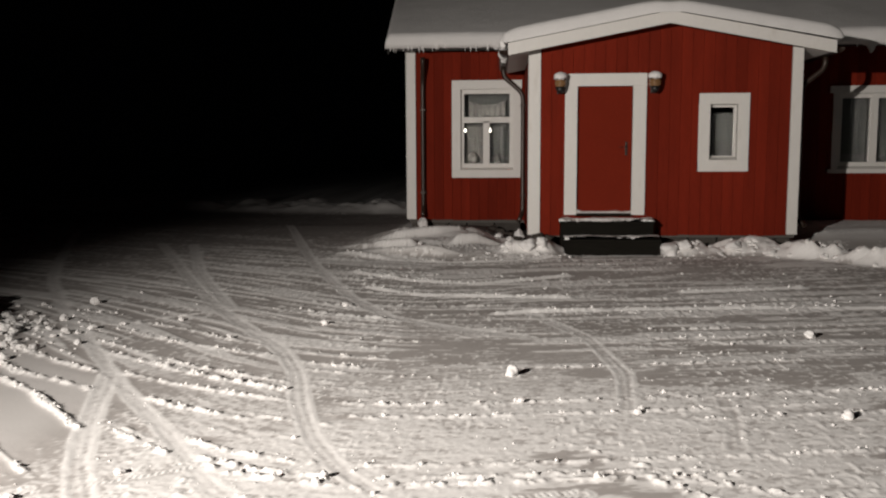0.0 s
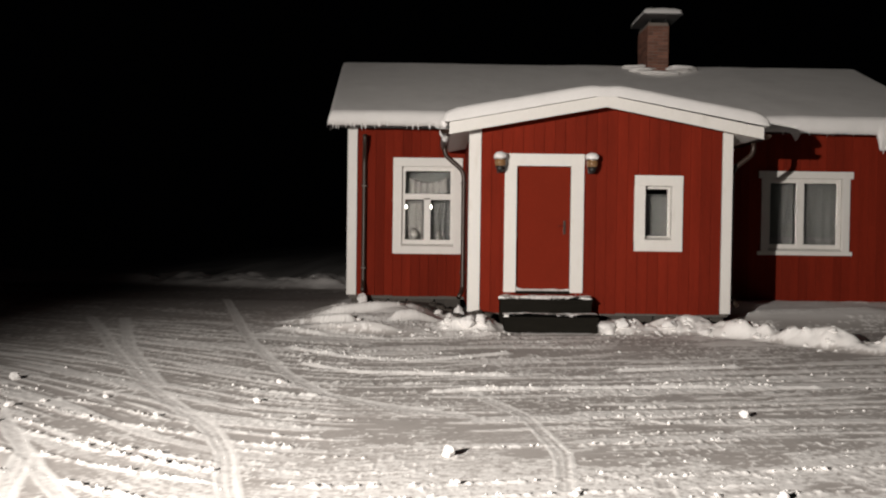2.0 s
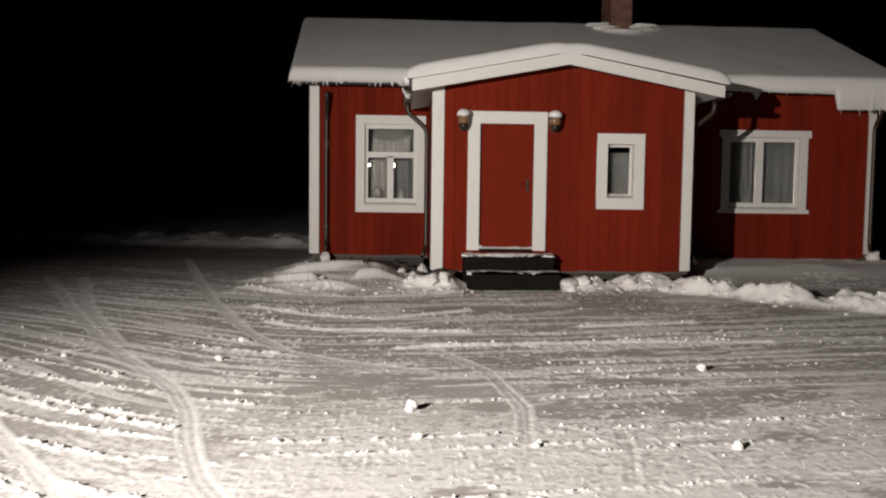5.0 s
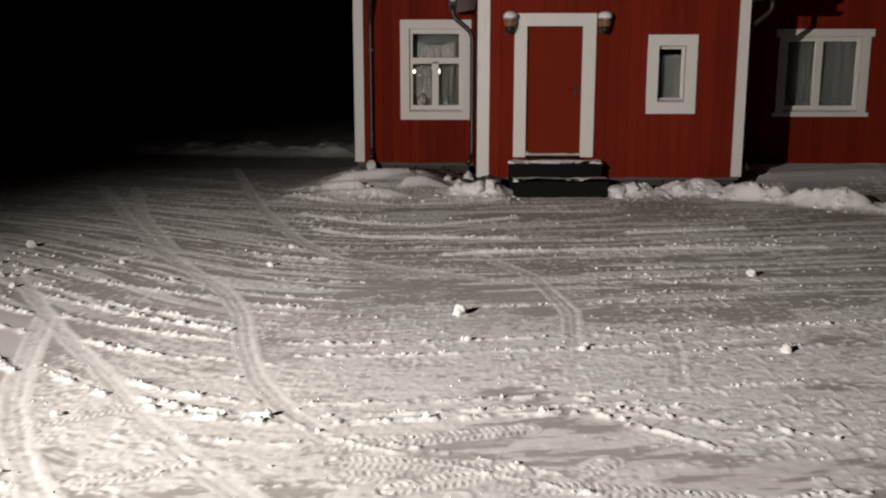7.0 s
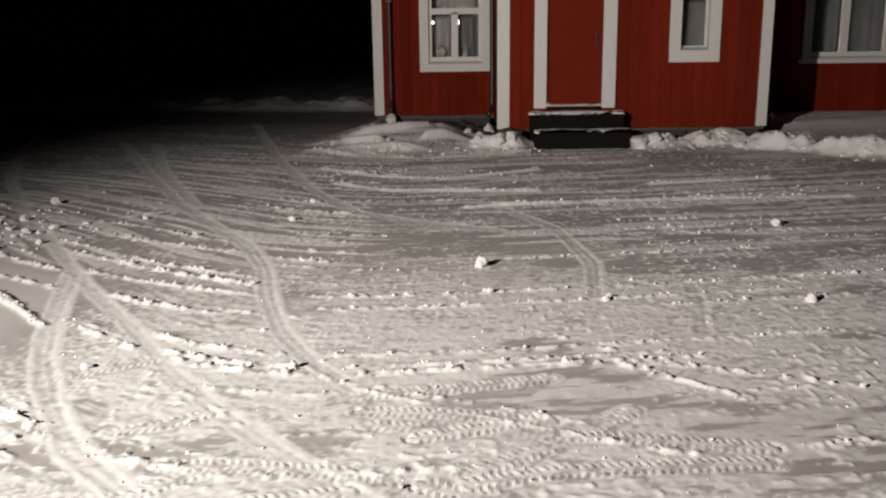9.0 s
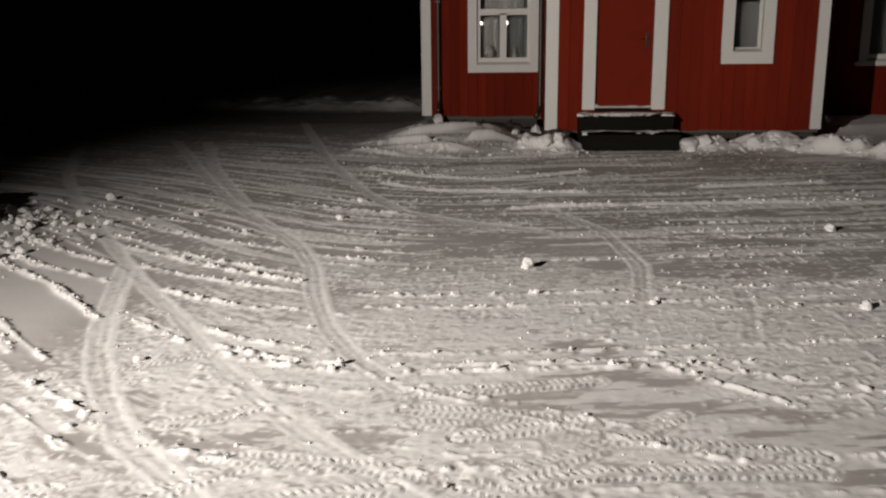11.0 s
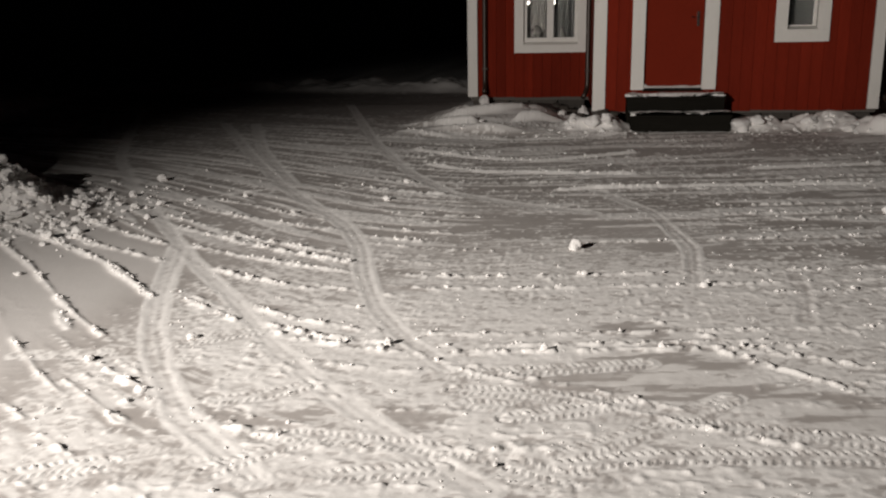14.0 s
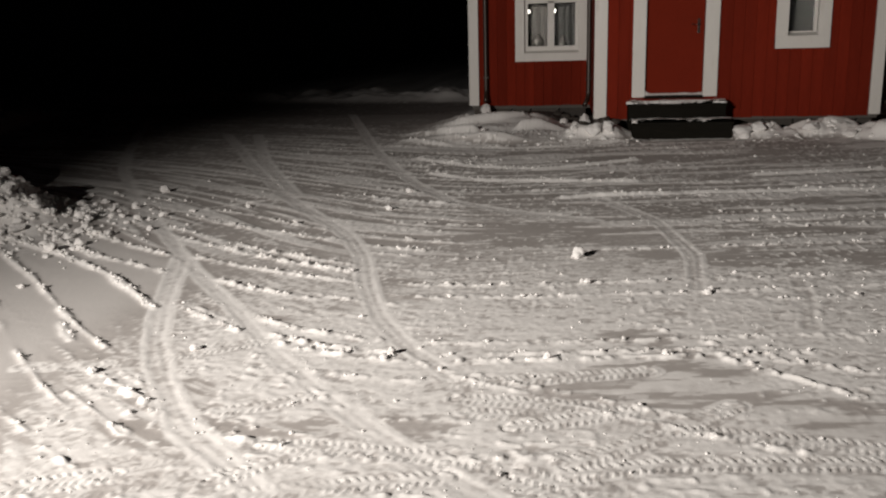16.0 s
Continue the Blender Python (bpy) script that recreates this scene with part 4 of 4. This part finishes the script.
# ---- wall lamps beside the door ----
def wall_lamp(x):
    lamp = thing("wall_lamp", "unlit round glass wall lamp with a snow cap", "lamp", "lamps beside the door", at=(x, F - 0.03, 2.72))

    def put(n, bm, mat, label="", smooth=True):
        return part(n, bm, mat, lamp, label, smooth)
    bm = bmesh.new()
    box(bm, -0.04, 0.04, -0.005, 0.03, -0.11, 0.03, 0.008)
    put("back_plate", bm, BLACK, "black metal back plate", False)
    bm = bmesh.new()
    tube(bm, bend((0, 0.0, -0.07), (0, -0.07, -0.09), (0, -0.12, -0.08)), 0.014, 10)
    put("arm", bm, BLACK)
    bm = bmesh.new()
    bmesh.ops.create_cone(bm, cap_ends=True, segments=20, radius1=0.035, radius2=0.082, depth=0.085, matrix=Matrix.Translation((0, -0.12, -0.065)))
    put("holder", bm, BLACK)
    bm = bmesh.new()
    bmesh.ops.create_uvsphere(bm, u_segments=24, v_segments=16, radius=0.085, matrix=Matrix.Translation((0, -0.12, 0.035)) @ Matrix.Diagonal((1, 1, 1.05, 1)))
    put("globe", bm, GLOBE, "amber glass globe")
    bm = bmesh.new()
    bmesh.ops.create_cone(bm, cap_ends=True, segments=20, radius1=0.10, radius2=0.03, depth=0.045, matrix=Matrix.Translation((0, -0.12, 0.105)))
    put("lid", bm, BLACK)
    bm = bmesh.new()
    lump(bm, (0, -0.12, 0.125), 0.10, x, 0.66, 3, 0.12)
    put("snow_cap", bm, SNOW, "rounded cap of snow")
    lamp.scale = (1.1, 1.1, 1.1)
    return lamp


GLOBE = material("amber_globe", (0.20, 0.11, 0.05), 0.08, 0.1, 4, 30, 0.0, spec=0.9)
wall_lamp(0.966)
wall_lamp(2.437)


# ---- curtains behind the panes ----
def curtain(label, x0, x1, z0, z1, y, mat, fold=0.09, amp=0.02, hem=None):
    u = np.linspace(x0, x1, 70)
    v = np.linspace(0, 1, 16)
    U, V = np.meshgrid(u, v)
    k = (U - x0) / (x1 - x0)
    low = z0 + (hem(k) if hem else 0)
    Z = z1 + (low - z1) * V
    Y = y + amp * np.sin(U * 2 * np.pi / fold + 0.8 * np.sin(k * 9)) * (0.4 + 0.6 * V) + 0.01 * (grid_noise(U, V, 0.2, 5) - 0.5)
    o = tagged(new("curtain", sheet("curtain", U, Y, Z, mat)), label, "curtain", "curtains in the windows")
    s = o.modifiers.new("cloth", "SOLIDIFY")
    s.thickness = 0.003
    return o


def swag(k):
    return 0.10 * (1 - (2 * k - 1) ** 2)


u_, v_ = np.meshgrid(np.linspace(0, 1, 40), np.linspace(0, 1, 10))
o = tagged(new("curtain", sheet("curtain", -0.60 + 0.74 * u_, M + 0.27 + 0.006 * np.sin(u_ * 40), 2.30 + v_ * (0.42 - swag(u_)), LACE)),
           "grey-white lace half curtain sagging in the upper pane", "curtain", "curtains in the windows")
o.modifiers.new("cloth", "SOLIDIFY").thickness = 0.003
curtain("pale lace curtain panel in the lower pane", -0.66, -0.33, 1.28, 2.24, M + 0.29, LACE, 0.16, 0.008)
curtain("thin grey curtain panel in the lower pane", -0.13, 0.12, 1.28, 2.24, M + 0.29, BLIND, 0.13, 0.010)
curtain("grey fabric blind behind the small porch window", 3.42, 3.80, 1.5, 2.30, F + 0.28, BLIND, 0.3, 0.004)
curtain("grey curtain behind a two-pane window", 6.40, 7.10, 1.4, 2.8, M + 0.32, BLIND, 0.22, 0.006)
curtain("grey curtain behind a two-pane window", 7.12, 8.00, 1.4, 2.8, M + 0.32, BLIND, 0.22, 0.006)
# grey sheet added behind the rest, giving the panes a grey background
curtain("plain grey sheet added behind the whole window", -0.78, 0.31, 1.3, 2.95, M + 0.38, BLIND, 0.3, 0.006)
for x, r, s in ((-0.50, 0.11, 0.9), (-0.02, 0.07, 1.3)):
    bm = bmesh.new()
    lathe = [(r * 0.65, 0), (r, 0.10 * s), (r * 0.95, 0.16 * s), (r * 0.6, 0.22 * s), (r * 0.25, 0.27 * s)] if x < -0.3 else [(r, 0), (r * 0.8, 0.06), (r * 0.45, 0.14), (r * 0.1, 0.22)]
    rings = [[bm.verts.new((q * math.cos(t), q * math.sin(t), z)) for t in [2 * math.pi * k / 20 for k in range(20)]] for q, z in lathe]
    for a, b in zip(rings, rings[1:]):
        for k in range(20):
            bm.faces.new((a[k], a[(k + 1) % 20], b[(k + 1) % 20], b[k]))
    bm.faces.new(rings[-1]), bm.faces.new(rings[0][::-1])
    o = new("window_ornament", mesh_of("window_ornament", bm, LACE, True))
    o.location = (x, M + 0.20, 1.46)
    tagged(o, "pale rounded pot on the inner window ledge" if x < -0.3 else "pale cone-shaped ornament on the inner window ledge", "ornament")
inner = hbox("inner_ledge", (-0.76, 0.29, M + 0.112, M + 0.30, 1.43, 1.458), WHITE, 0.004)
# glowing beads on stems, added to stand in for bright glints in the panes
GLINT = bpy.data.materials.new("glint_glow")
GLINT.use_nodes = True
GLINT.node_tree.nodes["Principled BSDF"].inputs["Emission Color"].default_value = (1.0, 0.93, 0.82, 1)
GLINT.node_tree.nodes["Principled BSDF"].inputs["Emission Strength"].default_value = 6.0
for x, r, s in ((-0.667, 0.034, 1.0), (-0.172, 0.022, 1.9)):
    glint = thing("window_glint", "small glowing bead added for a bright glint in the pane", "lamp", "bulbs in the window", at=(x, M + 0.125, 2.12))
    bm = bmesh.new()
    bmesh.ops.create_uvsphere(bm, u_segments=16, v_segments=10, radius=r, matrix=Matrix.Diagonal((1, 1, s, 1)))
    part("globe", bm, GLINT, glint, "", True)
    bm = bmesh.new()
    tube(bm, [(0, 0, r * s * 0.9), (0, 0.002, 0.12), (0, 0, 0.17)], 0.004, 6)
    part("glint_stem", bm, BLACK, glint)


# ---- loose snow ----
def snow_lump(x, y, r, seed, flat=0.8, label="white clod of snow lying on the yard"):
    bm = bmesh.new()
    lump(bm, (0, 0, 0), r, seed, flat, 3, 0.45)
    o = new("snow_clod", mesh_of("snow_clod", bm, SNOW, True))
    o.location = (x, y, ground_z(x, y) + r * flat * 0.55)
    return tagged(o, label, "snow clod", "clods of snow on the yard")


for n, (x, y, r, f) in enumerate(((0.10, 6.22, 0.046, 1.15), (2.80, 7.68, 0.05, 0.8), (2.17, 5.25, 0.036, 0.9), (0.885, 5.29, 0.026, 0.9), (-1.68, 9.1, 0.04, 0.7),
                                  (-1.98, 4.12, 0.028, 0.7), (-1.7, 8.07, 0.042, 0.7), (-0.9, 4.12, 0.02, 0.7), (0.45, 13.0, 0.11, 0.8), (0.66, 13.05, 0.09, 0.9),
                                  (2.62, 13.12, 0.14, 0.8), (2.85, 13.15, 0.11, 0.7), (0.36, 15.1, 0.09, 1.3), (-1.48, 16.45, 0.09, 1.4), (4.98, 13.95, 0.08, 1.2), (9.32, 16.4, 0.12, 0.9),
                                  (-1.28, 13.7, 0.035, 0.8), (3.6, 13.2, 0.10, 0.7), (4.1, 13.0, 0.09, 0.7), (0.0, 15.2, 0.07, 0.8), (0.2, 14.9, 0.06, 0.8))):
    snow_lump(x, y, r, n + 1, f)
# bare earth along the foot of the wall, where the eave drips
ex, ey = np.meshgrid(np.linspace(-1.55, 0.49, 90), np.linspace(13.7, 16.80, 110))
ez = yard_height(ex, ey)[0]
patch_ = step01(ey + 1.6 * ex + 0.9 * (grid_noise(ex, ey, 0.45, 301, 3) - 0.5), 14.9, 15.2) * step01(ex, -1.5, -1.2)
earth = new("earth_strip", sheet("earth_strip", ex, ey, ez - 0.03 + 0.045 * patch_ + 0.03 * patch_ * grid_noise(ex, ey, 0.12, 302, 3), CLAY))
tagged(earth, "bare frozen earth along the foot of the wall", "ground", kind="structure")
# bare earth clods in the hollow by the downpipe
for n, (x, y, r) in enumerate(((0.05, 16.2, 0.12), (0.25, 15.7, 0.10), (-0.1, 16.45, 0.10), (0.32, 14.9, 0.08), (0.15, 15.9, 0.09), (0.62, 13.55, 0.10), (0.8, 13.6, 0.09))):
    bm = bmesh.new()
    lump(bm, (0, 0, 0), r, n + 40, 0.7, 2, 0.6)
    o = new("earth_clod", mesh_of("earth_clod", bm, CLAY, True))
    o.location = (x, y, ground_z(x, y) + r * 0.35)
    tagged(o, "dark clod of frozen earth beside the wall", "earth clod", "earth clods by the wall")


def clod_shapes(k=7, sub=2):
    shapes = []
    for n in range(k):
        bm = bmesh.new()
        lump(bm, (0, 0, 0), 1.0, n * 1.7 + 0.4, 0.8, sub, 0.55)
        shapes.append((np.array([v.co[:] for v in bm.verts]), np.array([[v.index for v in f.verts] for f in bm.faces])))
        bm.free()
    return shapes


def crumbs(name, label, spots, sub=2):
    """Very many small clods in one mesh."""
    shapes = clod_shapes(sub=sub)
    rs_ = np.random.RandomState(len(spots))
    V, T, base = [], [], 0
    for x, y, z, r in spots:
        v, f = shapes[rs_.randint(len(shapes))]
        t = rs_.uniform(0, 6.283)
        c, s = math.cos(t), math.sin(t)
        w = v * (r * rs_.uniform(0.8, 1.3), r, r * rs_.uniform(0.6, 1.0))
        V.append(np.stack([w[:, 0] * c - w[:, 1] * s + x, w[:, 0] * s + w[:, 1] * c + y, w[:, 2] + z], 1))
        T.append(f + base)
        base += len(v)
    me = bpy.data.meshes.new(name)
    me.from_pydata(np.concatenate(V).tolist(), [], np.concatenate(T).tolist())
    me.materials.append(SNOW)
    o = new(name, me)
    return tagged(o, label, "snow", kind="stuff")


rs = np.random.RandomState(77)
spots = []
px, py = rs.normal(-5.35, 0.65, 1300), rs.normal(7.1, 0.7, 1300)
pz = yard_height(px[None], py[None])[0][0]
for x, y, z in zip(px, py, pz):
    r = rs.choice([0.010, 0.018, 0.028, 0.042, 0.055], p=[0.36, 0.32, 0.22, 0.08, 0.02])
    spots.append((x, y, z + r * 0.4, r))
crumbs("snow_pile_clods", "loose clods of ploughed snow heaped in a pile", spots)

spots = []
for x, y, n, sx, sy, rr in ((3.0, 13.2, 16, 0.35, 0.16, 0.06), (3.95, 13.2, 16, 0.5, 0.2, 0.06), (4.8, 12.8, 14, 0.45, 0.2, 0.06), (5.6, 12.05, 18, 0.5, 0.2, 0.06), (6.8, 11.4, 16, 0.7, 0.2, 0.05), (0.55, 13.05, 14, 0.25, 0.12, 0.06), (-1.2, 12.8, 14, 0.8, 0.12, 0.04)):
    qx, qy = rs.normal(x, sx, n), rs.normal(y, sy, n)
    qz = yard_height(qx[None], qy[None])[0][0]
    for a, b, c in zip(qx, qy, qz):
        if b < 13.7 and not (0.9 < a < 2.55 and b > 13.0):
            r = rr * rs.uniform(0.3, 1.0)
            spots.append((a, b, c - r * 0.1, r))
crumbs("bank_clods", "broken white clods along the snow bank by the house", spots)
qx, qy = rs.uniform(-4.5, 3.5, 4500), 2.4 + 8.0 * rs.rand(4500) ** 1.3
qz = yard_height(qx[None], qy[None])
spots = []
for a, b, c, w in zip(qx, qy, qz[0][0], qz[1][0]):
    if w > 0.9:
        r = rs.choice([0.003, 0.005, 0.008, 0.012], p=[0.5, 0.35, 0.13, 0.02])
        spots.append((a, b, c + r * 0.2, r))
crumbs("yard_crumbs", "small white crumbs of snow strewn over the yard", spots, 1)
qx, qy = rs.uniform(-5.0, 5.5, 70000), 3.0 + 10.5 * rs.rand(70000)
qh, _, qr = (q[0] for q in yard_height(qx[None], qy[None]))
spots = []
for a, b, c, w, u in zip(qx, qy, qh, qr, rs.rand(70000)):
    if w > 0.005 and u < (38 if b < 8 else 8 if a > -1.5 else 3) * w:
        r = rs.choice([0.007, 0.011, 0.016, 0.023], p=[0.45, 0.37, 0.16, 0.02]) * (1 + 0.03 * max(b - 5, 0))
        spots.append((a, b, c + r * 0.3, r))
crumbs("row_clods", "crumbly white clods along the scraped rows of snow", spots[:12000], 1)
